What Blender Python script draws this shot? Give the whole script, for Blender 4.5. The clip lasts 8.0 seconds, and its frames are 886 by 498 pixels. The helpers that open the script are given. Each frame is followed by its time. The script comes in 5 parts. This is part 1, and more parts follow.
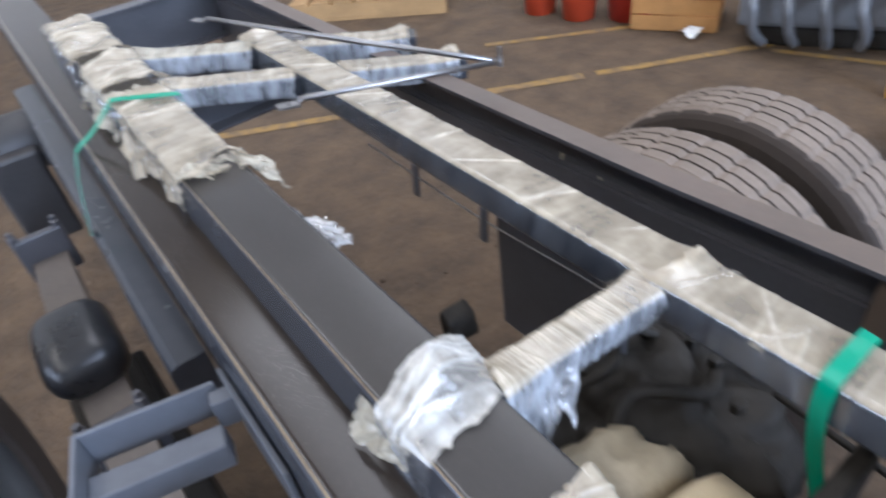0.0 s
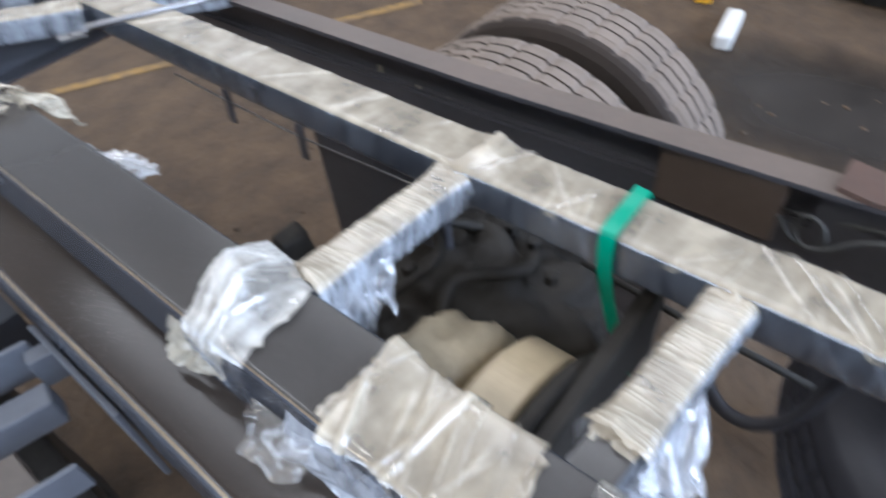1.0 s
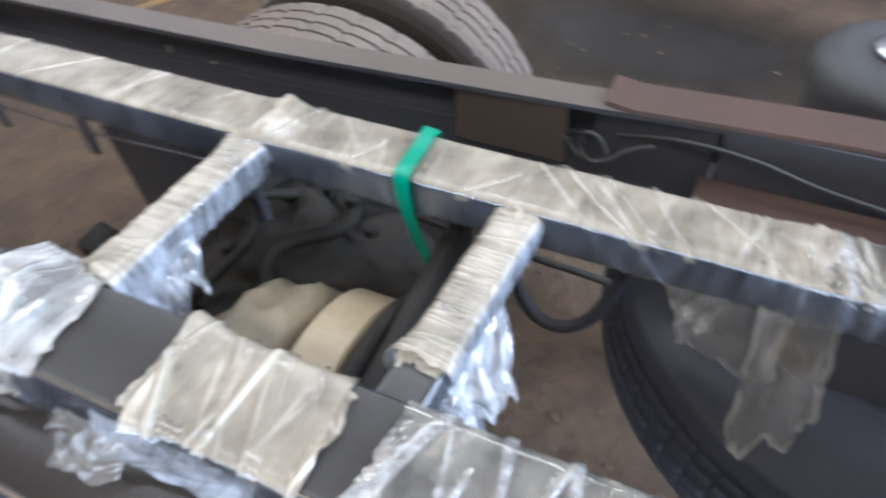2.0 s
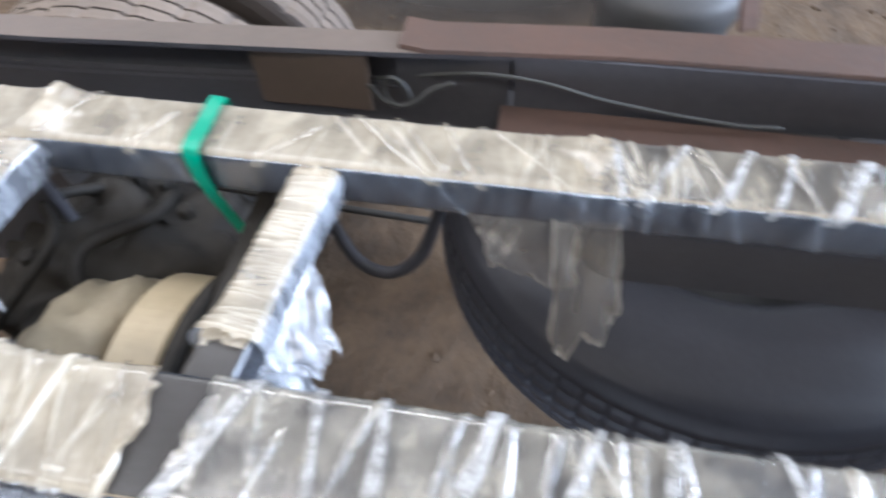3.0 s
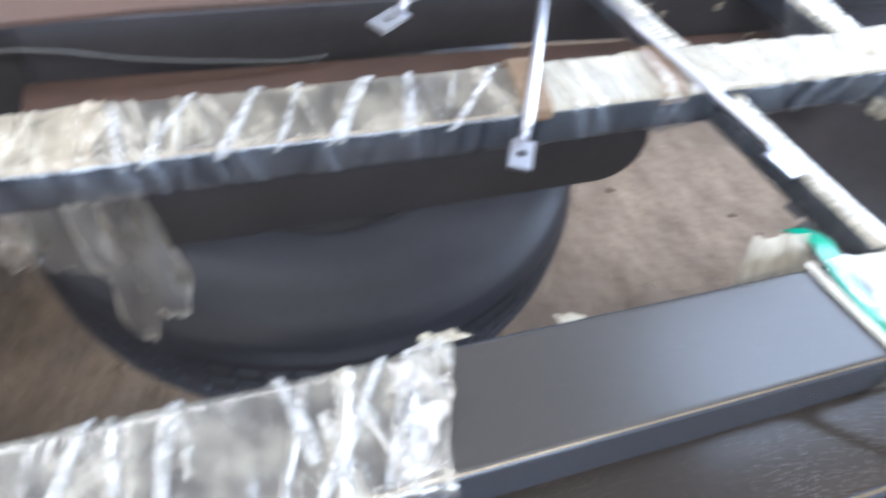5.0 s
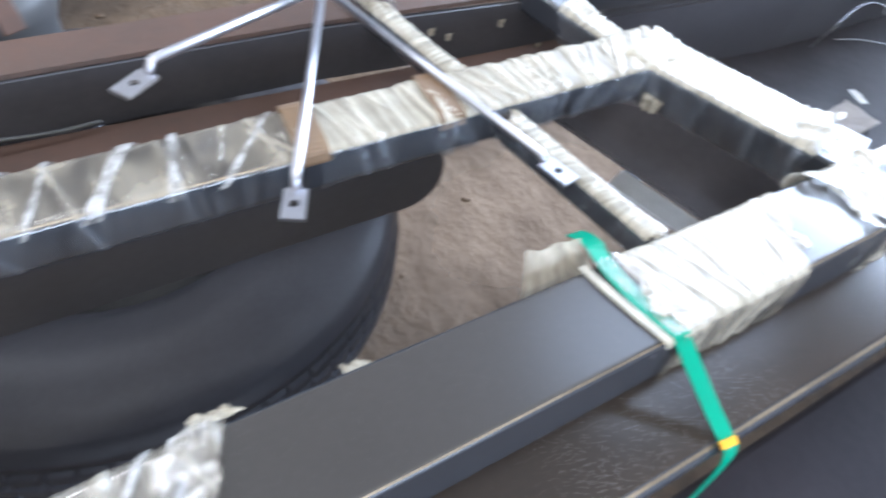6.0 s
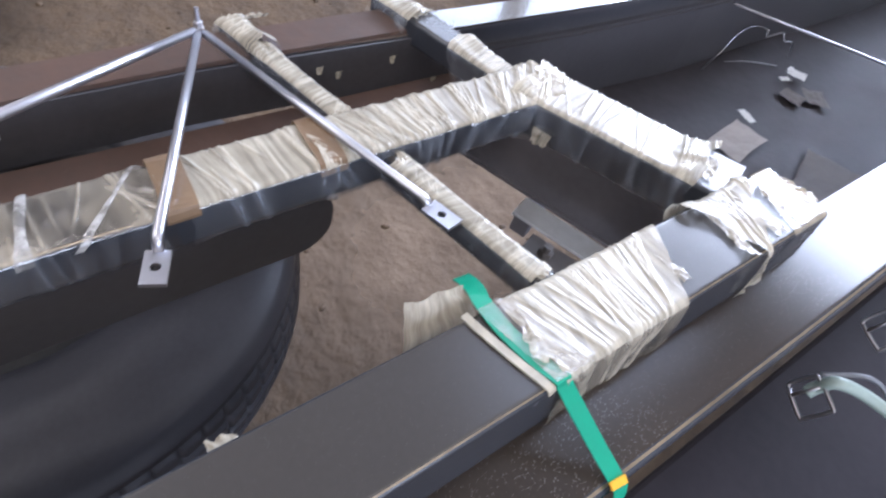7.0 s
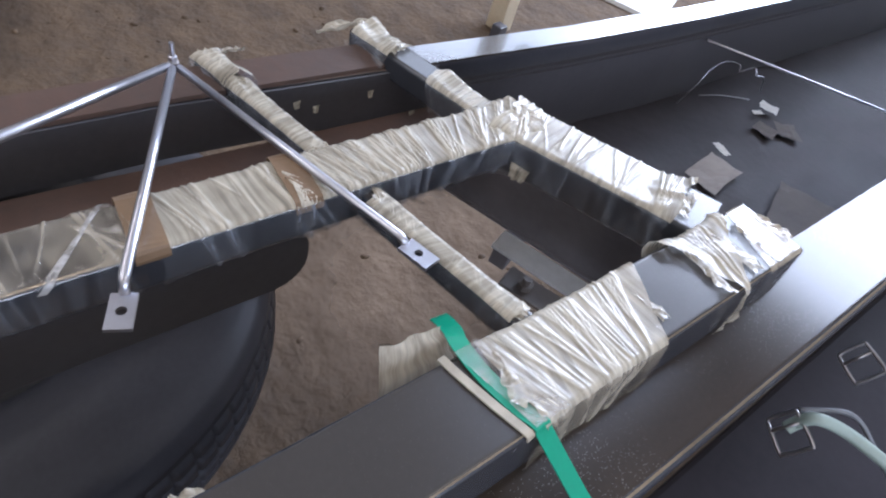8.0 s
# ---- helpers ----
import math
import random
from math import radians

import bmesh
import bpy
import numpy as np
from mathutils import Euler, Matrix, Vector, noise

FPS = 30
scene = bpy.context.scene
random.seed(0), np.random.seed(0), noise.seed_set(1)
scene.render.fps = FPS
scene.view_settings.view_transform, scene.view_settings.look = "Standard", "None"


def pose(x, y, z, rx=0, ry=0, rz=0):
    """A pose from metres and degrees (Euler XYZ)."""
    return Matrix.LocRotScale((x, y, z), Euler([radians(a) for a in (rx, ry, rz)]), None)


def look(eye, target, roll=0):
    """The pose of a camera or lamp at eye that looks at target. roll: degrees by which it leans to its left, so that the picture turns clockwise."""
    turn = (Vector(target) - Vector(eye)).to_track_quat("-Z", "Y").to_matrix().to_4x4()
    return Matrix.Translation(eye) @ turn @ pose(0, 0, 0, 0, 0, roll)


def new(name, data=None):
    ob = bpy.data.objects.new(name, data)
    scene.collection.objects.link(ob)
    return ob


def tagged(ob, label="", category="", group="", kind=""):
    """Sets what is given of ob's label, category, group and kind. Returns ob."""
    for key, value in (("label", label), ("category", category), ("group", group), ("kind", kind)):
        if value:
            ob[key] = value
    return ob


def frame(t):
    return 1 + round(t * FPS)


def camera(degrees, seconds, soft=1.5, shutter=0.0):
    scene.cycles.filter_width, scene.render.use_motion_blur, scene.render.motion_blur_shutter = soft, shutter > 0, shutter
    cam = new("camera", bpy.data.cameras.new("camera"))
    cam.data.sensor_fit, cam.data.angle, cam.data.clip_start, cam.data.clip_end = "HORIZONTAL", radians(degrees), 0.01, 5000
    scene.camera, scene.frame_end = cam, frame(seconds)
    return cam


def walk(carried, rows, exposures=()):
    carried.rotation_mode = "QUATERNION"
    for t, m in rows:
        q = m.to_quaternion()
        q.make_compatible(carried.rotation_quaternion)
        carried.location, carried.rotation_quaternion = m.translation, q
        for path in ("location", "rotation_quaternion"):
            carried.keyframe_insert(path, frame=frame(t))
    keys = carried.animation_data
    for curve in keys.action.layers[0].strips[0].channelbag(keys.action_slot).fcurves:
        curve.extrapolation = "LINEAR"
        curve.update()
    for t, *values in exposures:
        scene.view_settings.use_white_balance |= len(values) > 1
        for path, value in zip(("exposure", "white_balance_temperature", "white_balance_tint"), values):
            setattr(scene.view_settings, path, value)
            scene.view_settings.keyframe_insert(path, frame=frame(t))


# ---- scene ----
cam = camera(70.3, 8.0, 2.1, 1.0)
PATH = [
    (0, (-0.23, 0.34, 1.627), (0.594, 1.648, 0.359), -8.6),
    (0.5, (-0.222, 0.301, 1.599), (0.719, 1.475, 0.281), -7.6),
    (1, (-0.204, 0.261, 1.588), (0.799, 1.226, 0.151), -6.7),
    (1.5, (-0.207, 0.223, 1.583), (0.877, 1.02, 0.103), -5.5),
    (1.7, (-0.199, 0.204, 1.581), (0.915, 0.925, 0.084), -5.5),
    (2.8, (-0.176, 0.132, 1.574), (0.988, 0.423, -0.027), -2.8),
    (3, (-0.171, 0.104, 1.578), (0.972, 0.337, -0.047), -2.8),
    (3.5, (-0.165, 0.052, 1.577), (0.981, 0.061, -0.062), 1.7),
    (4, (-0.163, 0.001, 1.573), (0.907, -0.224, -0.102), 6.8),
    (4.5, (-0.166, -0.057, 1.575), (0.805, -0.429, -0.134), 11.4),
    (5, (-0.177, -0.108, 1.575), (0.805, -0.624, -0.089), 13.7),
    (5.2, (-0.182, -0.123, 1.57), (0.829, -0.751, -0.038), 14.4),
    (6.3, (-0.192, -0.249, 1.61), (0.66, -1.137, 0.033), 17.8),
    (6.5, (-0.191, -0.265, 1.612), (0.644, -1.208, 0.059), 18.7),
    (7, (-0.19, -0.282, 1.618), (0.645, -1.281, 0.1), 19.2),
    (7.5, (-0.183, -0.29, 1.619), (0.667, -1.348, 0.149), 19.7),
    (8, (-0.178, -0.295, 1.621), (0.679, -1.368, 0.168), 20.1),
]
EXPOSURES = [(0.0, -0.43, 5300, 14), (1.5, -0.45, 5250, 12), (2.8, -0.16, 5400, 13), (3.5, -0.06, 5450, 13), (4.5, 0.06, 5350, 13), (5.2, 0.17, 5300, 11), (6.5, -0.22, 5400, 14), (7.0, -0.46, 5550, 19), (8.0, -0.93, 5550, 18)]
walk(cam, [(t, look(eye, target, roll)) for t, eye, target, roll in PATH], EXPOSURES)

# ---- light ----
world = bpy.data.worlds.new("sky")
scene.world = world
world.use_nodes = True
wn = world.node_tree
sky = wn.nodes.new("ShaderNodeTexSky")
sky.sky_type = "NISHITA"
sky.sun_disc = False
sky.sun_elevation, sky.sun_rotation = radians(40), radians(160)
wn.links.new(sky.outputs[0], wn.nodes["Background"].inputs[0])
wn.nodes["Background"].inputs[1].default_value = 0.15


def area_lamp(name, m, sx, sy, watts, colour):
    d = bpy.data.lights.new(name, "AREA")
    d.shape, d.size, d.size_y, d.energy, d.color = "RECTANGLE", sx, sy, watts, colour
    ob = new(name, d)
    ob.matrix_world = m
    return ob


area_lamp("door_daylight", look((1.6, -6.9, 3.7), (0.6, 0.0, 1.0)), 4.4, 2.4, 1160, (0.86, 0.93, 1.0))
area_lamp("high_window_daylight", look((6.2, -6.95, 5.2), (0.8, -0.8, 0.9)), 3.8, 1.6, 230, (0.84, 0.92, 1.0))
area_lamp("bay_daylight", look((-6.75, 0.5, 2.2), (0.0, 0.3, 0.9)), 7.6, 3.6, 640, (0.92, 0.96, 1.0))
area_lamp("overhead_light", pose(-3.2, 1.6, 6.1), 1.0, 12.0, 330, (1.0, 0.86, 0.64))
# no known source here: added to brighten the floor and rail tops
area_lamp("overhead_light", pose(0.9, 3.6, 6.1), 1.0, 7.0, 190, (1.0, 0.92, 0.80))
area_lamp("overhead_light", pose(4.2, 4.0, 6.1), 1.4, 8.0, 360, (1.0, 0.93, 0.82))
area_lamp("overhead_light", pose(1.6, -4.9, 6.1), 2.6, 2.6, 120, (0.76, 0.86, 1.0))


# ---- materials ----
def material(name, colour, rough=0.5, metal=0.0, vary=0.25, scale=6.0, bump=0.1, grain=60.0, coat=0.0, second=None, amount=0.5, alpha=1.0, spec=0.5, spread=0.13):
    m = bpy.data.materials.new(name)
    m.use_nodes = True
    nt = m.node_tree
    b = nt.nodes["Principled BSDF"]
    co = nt.nodes.new("ShaderNodeTexCoord")
    n1 = nt.nodes.new("ShaderNodeTexNoise")
    n1.inputs["Scale"].default_value, n1.inputs["Detail"].default_value = scale, 6
    n2 = nt.nodes.new("ShaderNodeTexNoise")
    n2.inputs["Scale"].default_value, n2.inputs["Detail"].default_value = grain, 4
    nt.links.new(co.outputs["Object"], n1.inputs["Vector"])
    nt.links.new(co.outputs["Object"], n2.inputs["Vector"])
    ramp = nt.nodes.new("ShaderNodeValToRGB")
    second = second or [c * (1 - vary) for c in colour]
    ramp.color_ramp.elements[0].position, ramp.color_ramp.elements[1].position = 0.5 - 0.22 * amount * 2, 0.72
    ramp.color_ramp.elements[0].color, ramp.color_ramp.elements[1].color = (*second, 1), (*colour, 1)
    add = nt.nodes.new("ShaderNodeMath")
    add.operation = "MULTIPLY_ADD"
    add.inputs[1].default_value = 0.35
    nt.links.new(n2.outputs["Fac"], add.inputs[0])
    mul = nt.nodes.new("ShaderNodeMath")
    mul.operation = "MULTIPLY_ADD"
    mul.inputs[1].default_value, mul.inputs[2].default_value = 0.75, -0.05
    nt.links.new(n1.outputs["Fac"], mul.inputs[0])
    nt.links.new(mul.outputs[0], add.inputs[2])
    nt.links.new(add.outputs[0], ramp.inputs[0])
    nt.links.new(ramp.outputs[0], b.inputs["Base Color"])
    rr = nt.nodes.new("ShaderNodeMapRange")
    rr.inputs["To Min"].default_value, rr.inputs["To Max"].default_value = max(0.02, rough - spread), min(1, rough + spread)
    nt.links.new(add.outputs[0], rr.inputs[0])
    nt.links.new(rr.outputs[0], b.inputs["Roughness"])
    b.inputs["Metallic"].default_value = metal
    b.inputs["Coat Weight"].default_value = coat
    b.inputs["Specular IOR Level"].default_value = spec
    b.inputs["Alpha"].default_value = alpha
    if bump:
        bp = nt.nodes.new("ShaderNodeBump")
        bp.inputs["Strength"].default_value, bp.inputs["Distance"].default_value = bump, 0.004
        nt.links.new(n2.outputs["Fac"], bp.inputs["Height"])
        nt.links.new(bp.outputs[0], b.inputs["Normal"])
    return m


BLACK = material("black_paint", (0.094, 0.093, 0.104), 0.40, 0, 0.4, 5, 0.06, 90, 0.2)
CHASSIS = material("dusty_chassis_paint", (0.045, 0.035, 0.027), 0.16, 0, 0.5, 4, 0.012, 180, 0.0, (0.030, 0.024, 0.020), spec=0.26, spread=0.05)
RUST = material("brown_primer", (0.105, 0.060, 0.043), 0.50, 0, 0.35, 5, 0.15, 60, 0, (0.066, 0.046, 0.037), spec=0.35)


def film_material(name, colour, low, high, rough=0.22, gloss=1.0, crease=0.6, streak=0.8, grain=15, fine=75, relief=0.0022):
    """Thin plastic: clear to milky in patches and fine pulled streaks, crease highlights put in as whiteness, with a
    glossy skin.
    """
    m = bpy.data.materials.new(name)
    m.use_nodes = True
    nt = m.node_tree
    nt.nodes.remove(nt.nodes["Principled BSDF"])
    out = nt.nodes["Material Output"]

    def value(key):
        a = nt.nodes.new("ShaderNodeAttribute")
        a.attribute_name = key
        return a.outputs["Fac"]

    def math_node(op, a, c, add=None, clamp=False):
        n = nt.nodes.new("ShaderNodeMath")
        n.operation, n.use_clamp = op, clamp
        for k, q in enumerate((a, c, add)):
            if q is None:
                continue
            if isinstance(q, (int, float)):
                n.inputs[k].default_value = q
            else:
                nt.links.new(q, n.inputs[k])
        return n.outputs[0]

    co = nt.nodes.new("ShaderNodeTexCoord")
    patch = nt.nodes.new("ShaderNodeTexNoise")
    patch.inputs["Scale"].default_value, patch.inputs["Detail"].default_value, patch.inputs["Roughness"].default_value = grain, 4, 0.55
    nt.links.new(co.outputs["Object"], patch.inputs["Vector"])
    bend = nt.nodes.new("ShaderNodeTexNoise")
    bend.inputs["Scale"].default_value, bend.inputs["Detail"].default_value = 5, 1
    nt.links.new(co.outputs["Object"], bend.inputs["Vector"])
    # streaks run round the section, bent into fans
    flow = math_node("MULTIPLY_ADD", bend.outputs["Fac"], 0.07, value("along"))
    xyz = nt.nodes.new("ShaderNodeCombineXYZ")
    nt.links.new(math_node("MULTIPLY", value("around"), 8), xyz.inputs[0])
    nt.links.new(math_node("MULTIPLY", flow, fine), xyz.inputs[1])
    st = nt.nodes.new("ShaderNodeTexNoise")
    st.inputs["Scale"].default_value, st.inputs["Detail"].default_value, st.inputs["Distortion"].default_value = 1.0, 5, 0.0
    nt.links.new(xyz.outputs[0], st.inputs["Vector"])
    av = math_node("MULTIPLY_ADD", st.outputs["Fac"], streak, math_node("MULTIPLY", patch.outputs["Fac"], 2.0 - streak))
    rr = nt.nodes.new("ShaderNodeMapRange")
    rr.inputs["From Min"].default_value, rr.inputs["From Max"].default_value = 0.78, 1.22
    rr.inputs["To Min"].default_value, rr.inputs["To Max"].default_value = low, high
    nt.links.new(av, rr.inputs[0])
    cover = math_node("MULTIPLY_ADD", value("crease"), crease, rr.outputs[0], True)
    tint = nt.nodes.new("ShaderNodeMixRGB")
    tint.inputs[1].default_value, tint.inputs[2].default_value = (colour[0] * 0.82, colour[1] * 0.77, colour[2] * 0.70, 1), (*colour, 1)
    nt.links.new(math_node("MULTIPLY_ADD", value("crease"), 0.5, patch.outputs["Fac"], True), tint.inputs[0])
    bp = nt.nodes.new("ShaderNodeBump")
    bp.inputs["Strength"].default_value, bp.inputs["Distance"].default_value = 0.8, relief
    nt.links.new(st.outputs["Fac"], bp.inputs["Height"])
    clear = nt.nodes.new("ShaderNodeBsdfTransparent")
    milk = nt.nodes.new("ShaderNodeBsdfDiffuse")
    nt.links.new(tint.outputs[0], milk.inputs["Color"])
    nt.links.new(bp.outputs[0], milk.inputs["Normal"])
    thru = nt.nodes.new("ShaderNodeBsdfTranslucent")
    nt.links.new(tint.outputs[0], thru.inputs["Color"])
    body = nt.nodes.new("ShaderNodeMixShader")
    body.inputs[0].default_value = 0.25
    nt.links.new(milk.outputs[0], body.inputs[1])
    nt.links.new(thru.outputs[0], body.inputs[2])
    mix = nt.nodes.new("ShaderNodeMixShader")
    nt.links.new(cover, mix.inputs[0])
    nt.links.new(clear.outputs[0], mix.inputs[1])
    nt.links.new(body.outputs[0], mix.inputs[2])
    shine = nt.nodes.new("ShaderNodeBsdfGlossy")
    shine.inputs["Roughness"].default_value = rough
    nt.links.new(bp.outputs[0], shine.inputs["Normal"])
    lw = nt.nodes.new("ShaderNodeLayerWeight")
    lw.inputs["Blend"].default_value = 0.5
    edge = math_node("POWER", lw.outputs["Facing"], 3.2)
    top = nt.nodes.new("ShaderNodeMixShader")
    nt.links.new(math_node("MULTIPLY_ADD", edge, 0.6, 0.07 * gloss, True), top.inputs[0])
    nt.links.new(mix.outputs[0], top.inputs[1])
    nt.links.new(shine.outputs[0], top.inputs[2])
    nt.links.new(top.outputs[0], out.inputs["Surface"])
    return m


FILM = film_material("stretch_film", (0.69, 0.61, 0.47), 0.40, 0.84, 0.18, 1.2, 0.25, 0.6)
FILM_CLEAR = film_material("clear_stretch_film", (0.67, 0.605, 0.48), 0.06, 0.50, 0.18, 1.1, 0.38, 0.6)
FILM_CRUMPLED = film_material("crumpled_clear_film", (0.65, 0.60, 0.49), 0.02, 0.52, 0.2, 2.2, 0.22, 0.5, 24)
FILM_MILKY = film_material("milky_stretch_film", (0.64, 0.595, 0.485), 0.46, 0.95, 0.24, 0.6, 0.3, 1.3, fine=130, relief=0.0011)
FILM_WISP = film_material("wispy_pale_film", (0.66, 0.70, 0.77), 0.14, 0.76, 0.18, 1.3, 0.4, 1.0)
FILM_BAG = film_material("thin_clear_film", (0.56, 0.52, 0.46), 0.06, 0.42, 0.2, 1.0, 0.55, 0.6)
# darker, bluer film for the side faces: their shade put into the material
FILM_SIDE = film_material("shaded_side_film", (0.58, 0.64, 0.74), 0.0, 0.16, 0.15, 1.5, 0.25, 1.2)
FILM_COLLAR = film_material("puffed_white_film", (0.74, 0.72, 0.67), 0.30, 0.90, 0.18, 1.4, 0.45, 0.7, 22)
FILM_FOLD = film_material("folded_white_film", (0.69, 0.69, 0.685), 0.24, 0.80, 0.2, 1.6, 0.3, 0.3, 60)
SATIN = material("satin_black_paint", (0.044, 0.048, 0.058), 0.26, 0, 0.3, 6, 0.0, 40, 0.1, spread=0.05)
DUSTED = material("dusted_satin_paint", (0.048, 0.043, 0.039), 0.24, 0, 0.3, 5, 0.02, 160, 0.0, (0.040, 0.036, 0.032), spread=0.07)
GLOSSCAP = material("glossy_dark_paint", (0.075, 0.066, 0.062), 0.16, 0, 0.3, 5, 0.01, 160, 0.4, spec=0.8, spread=0.04)
GREASE = material("greasy_dark_metal", (0.046, 0.041, 0.035), 0.6, 0.0, 0.5, 14, 0.4, 70, spec=0.16)
LEAF = material("dusty_spring_steel", (0.15, 0.125, 0.105), 0.6, 0, 0.4, 9, 0.2, 70)
BLUEGREY = material("blue_grey_steel", (0.155, 0.165, 0.19), 0.42, 0.15, 0.3, 8, 0.08, 60)
BLUEBLACK = material("blue_black_paint", (0.052, 0.050, 0.052), 0.45, 0, 0.35, 7, 0.1, 60)
SHEET = material("black_plastic_sheet", (0.082, 0.073, 0.077), 0.62, 0, 0.4, 5, 0.2, 40, spec=0.16)
PAPER = material("white_paper", (0.78, 0.76, 0.72), 0.8, 0, 0.12, 9, 0.1, 60)
CARD = material("grey_card", (0.42, 0.37, 0.33), 0.8, 0, 0.25, 9, 0.15, 60)
BOARD = material("brown_cardboard", (0.150, 0.126, 0.112), 0.8, 0, 0.25, 9, 0.15, 60)
PALE = material("pale_green_rubber", (0.31, 0.385, 0.345), 0.5, 0, 0.2, 12, 0.05, 90)
CREAM = material("cream_paint", (0.62, 0.52, 0.36), 0.55, 0, 0.25, 5, 0.05, 60)
ORANGE = material("orange_red_plastic", (0.70, 0.09, 0.03), 0.45, 0, 0.2, 8, 0.05, 60)
YELLOWP = material("yellow_post_paint", (0.80, 0.42, 0.02), 0.45, 0, 0.2, 8, 0.05, 60)
RUBBER = material("tyre_rubber", (0.092, 0.090, 0.090), 0.5, 0, 0.3, 9, 0.06, 120, spec=0.35)
BLACKRUBBER = material("clean_black_rubber", (0.046, 0.045, 0.051), 0.44, 0, 0.35, 7, 0.03, 120, spec=0.26, spread=0.05)
BUMPER = material("glossy_black_rubber", (0.022, 0.022, 0.024), 0.3, 0, 0.3, 9, 0.05, 60)
FLANGE = material("grey_brown_flange", (0.138, 0.102, 0.080), 0.42, 0, 0.35, 5, 0.15, 60, 0, (0.10, 0.078, 0.062))
FILLER = material("dull_black_panel", (0.042, 0.038, 0.045), 0.6, 0, 0.4, 4, 0.04, 60, spec=0.10)
# pale metal for rail edges: their highlight line put in as colour
EDGE_GLINT = material("edge_highlight", (0.42, 0.335, 0.23), 0.34, 0.9, 0.3, 12, 0.05, 120)
CABLE = material("grey_cable_sheath", (0.075, 0.075, 0.072), 0.5, 0, 0.2, 12, 0.05, 90)
WALLDUST = material("dusty_sidewall", (0.055, 0.040, 0.030), 0.8, 0, 0.4, 8, 0.2, 80)
TREAD = material("dusty_tread", (0.24, 0.19, 0.15), 0.85, 0, 0.4, 8, 0.25, 80)
FLOOR = material("workshop_floor", (0.145, 0.099, 0.060), 0.8, 0, 0.35, 6.0, 0.6, 34, 0, (0.066, 0.047, 0.033), spec=0.25)


def speckle(m, colour, size=420.0, radius=0.20, spread=9.0, level=0.56):
    """Pale specks of grit and scuffs, gathered in patches."""
    nt = m.node_tree
    b = nt.nodes["Principled BSDF"]
    base = b.inputs["Base Color"].links[0].from_socket
    co = nt.nodes.new("ShaderNodeTexCoord")
    cell = nt.nodes.new("ShaderNodeTexVoronoi")
    cell.inputs["Scale"].default_value = size
    patch = nt.nodes.new("ShaderNodeTexNoise")
    patch.inputs["Scale"].default_value, patch.inputs["Detail"].default_value = spread, 3
    nt.links.new(co.outputs["Object"], cell.inputs["Vector"])
    nt.links.new(co.outputs["Object"], patch.inputs["Vector"])
    room = nt.nodes.new("ShaderNodeMapRange")
    room.inputs["From Min"].default_value, room.inputs["From Max"].default_value = level, level + 0.16
    room.inputs["To Min"].default_value, room.inputs["To Max"].default_value = 0.09, radius + 0.15
    nt.links.new(patch.outputs["Fac"], room.inputs[0])
    dot = nt.nodes.new("ShaderNodeMath")
    dot.operation = "LESS_THAN"
    nt.links.new(cell.outputs["Distance"], dot.inputs[0])
    nt.links.new(room.outputs[0], dot.inputs[1])
    mix = nt.nodes.new("ShaderNodeMixRGB")
    mix.inputs[2].default_value = (*colour, 1)
    nt.links.new(dot.outputs[0], mix.inputs[0])
    nt.links.new(base, mix.inputs[1])
    nt.links.new(mix.outputs[0], b.inputs["Base Color"])


speckle(CHASSIS, (0.15, 0.138, 0.126), 300.0, 0.07, 6.0, 0.50)
speckle(RUST, (0.15, 0.11, 0.09), 300.0, 0.03, 9.0, 0.55)
speckle(DUSTED, (0.10, 0.094, 0.09), 330.0, 0.02, 9.0, 0.58)
DULLSTEEL = material("dull_steel_wire", (0.34, 0.33, 0.33), 0.35, 1.0, 0.2, 12, 0.05, 150)
BROWN_STRIP = material("brown_strip", (0.23, 0.15, 0.085), 0.35, 0, 0.3, 20, 0.1, 90, 0.2)
STEEL = material("bright_steel", (0.56, 0.56, 0.60), 0.33, 1.0, 0.15, 12, 0.05, 150)
OLIVE = material("rough_olive_casting", (0.42, 0.35, 0.235), 0.6, 0.1, 0.4, 25, 0.5, 60)
LIP = material("bare_grey_steel", (0.66, 0.68, 0.70), 0.45, 0.0, 0.3, 10, 0.08, 60)
GREEN = material("green_strapping", (0.006, 0.30, 0.175), 0.35, 0, 0.15, 30, 0.05, 200)
YELLOW = material("yellow_floor_paint", (0.40, 0.235, 0.045), 0.7, 0, 0.5, 14, 0.2, 60, 0, (0.14, 0.092, 0.05), 0.3)
WALL = material("shed_wall", (0.74, 0.73, 0.70), 0.8, 0, 0.25, 0.8, 0.1, 20)
ROOF = material("pale_roof_sheeting", (0.60, 0.56, 0.51), 0.8, 0, 0.3, 1.2, 0.1, 20)
CRATEWOOD = material("orange_crate_boards", (0.50, 0.25, 0.075), 0.7, 0, 0.35, 7, 0.2, 60)
WOOD = material("pallet_wood", (0.45, 0.28, 0.12), 0.7, 0, 0.35, 7, 0.2, 60)
RED = material("red_plastic", (0.5, 0.04, 0.02), 0.45, 0, 0.3, 8, 0.05, 60)
MEMBER = material("dusty_grey_member", (0.19, 0.18, 0.19), 0.55, 0, 0.3, 7, 0.08, 60, spec=0.3)
GREY = material("grey_metal", (0.22, 0.23, 0.25), 0.45, 0.3, 0.3, 8, 0.1, 60)
TAN = material("tan_casting", (0.52, 0.42, 0.265), 0.42, 0.1, 0.3, 8, 0.15, 60)

# dark floor tone that stands in for a cast shadow
FLOOR_SHADE = material("shadow_tone", (0.034, 0.027, 0.021), 0.55, 0, 0.4, 6, 0.2, 40)
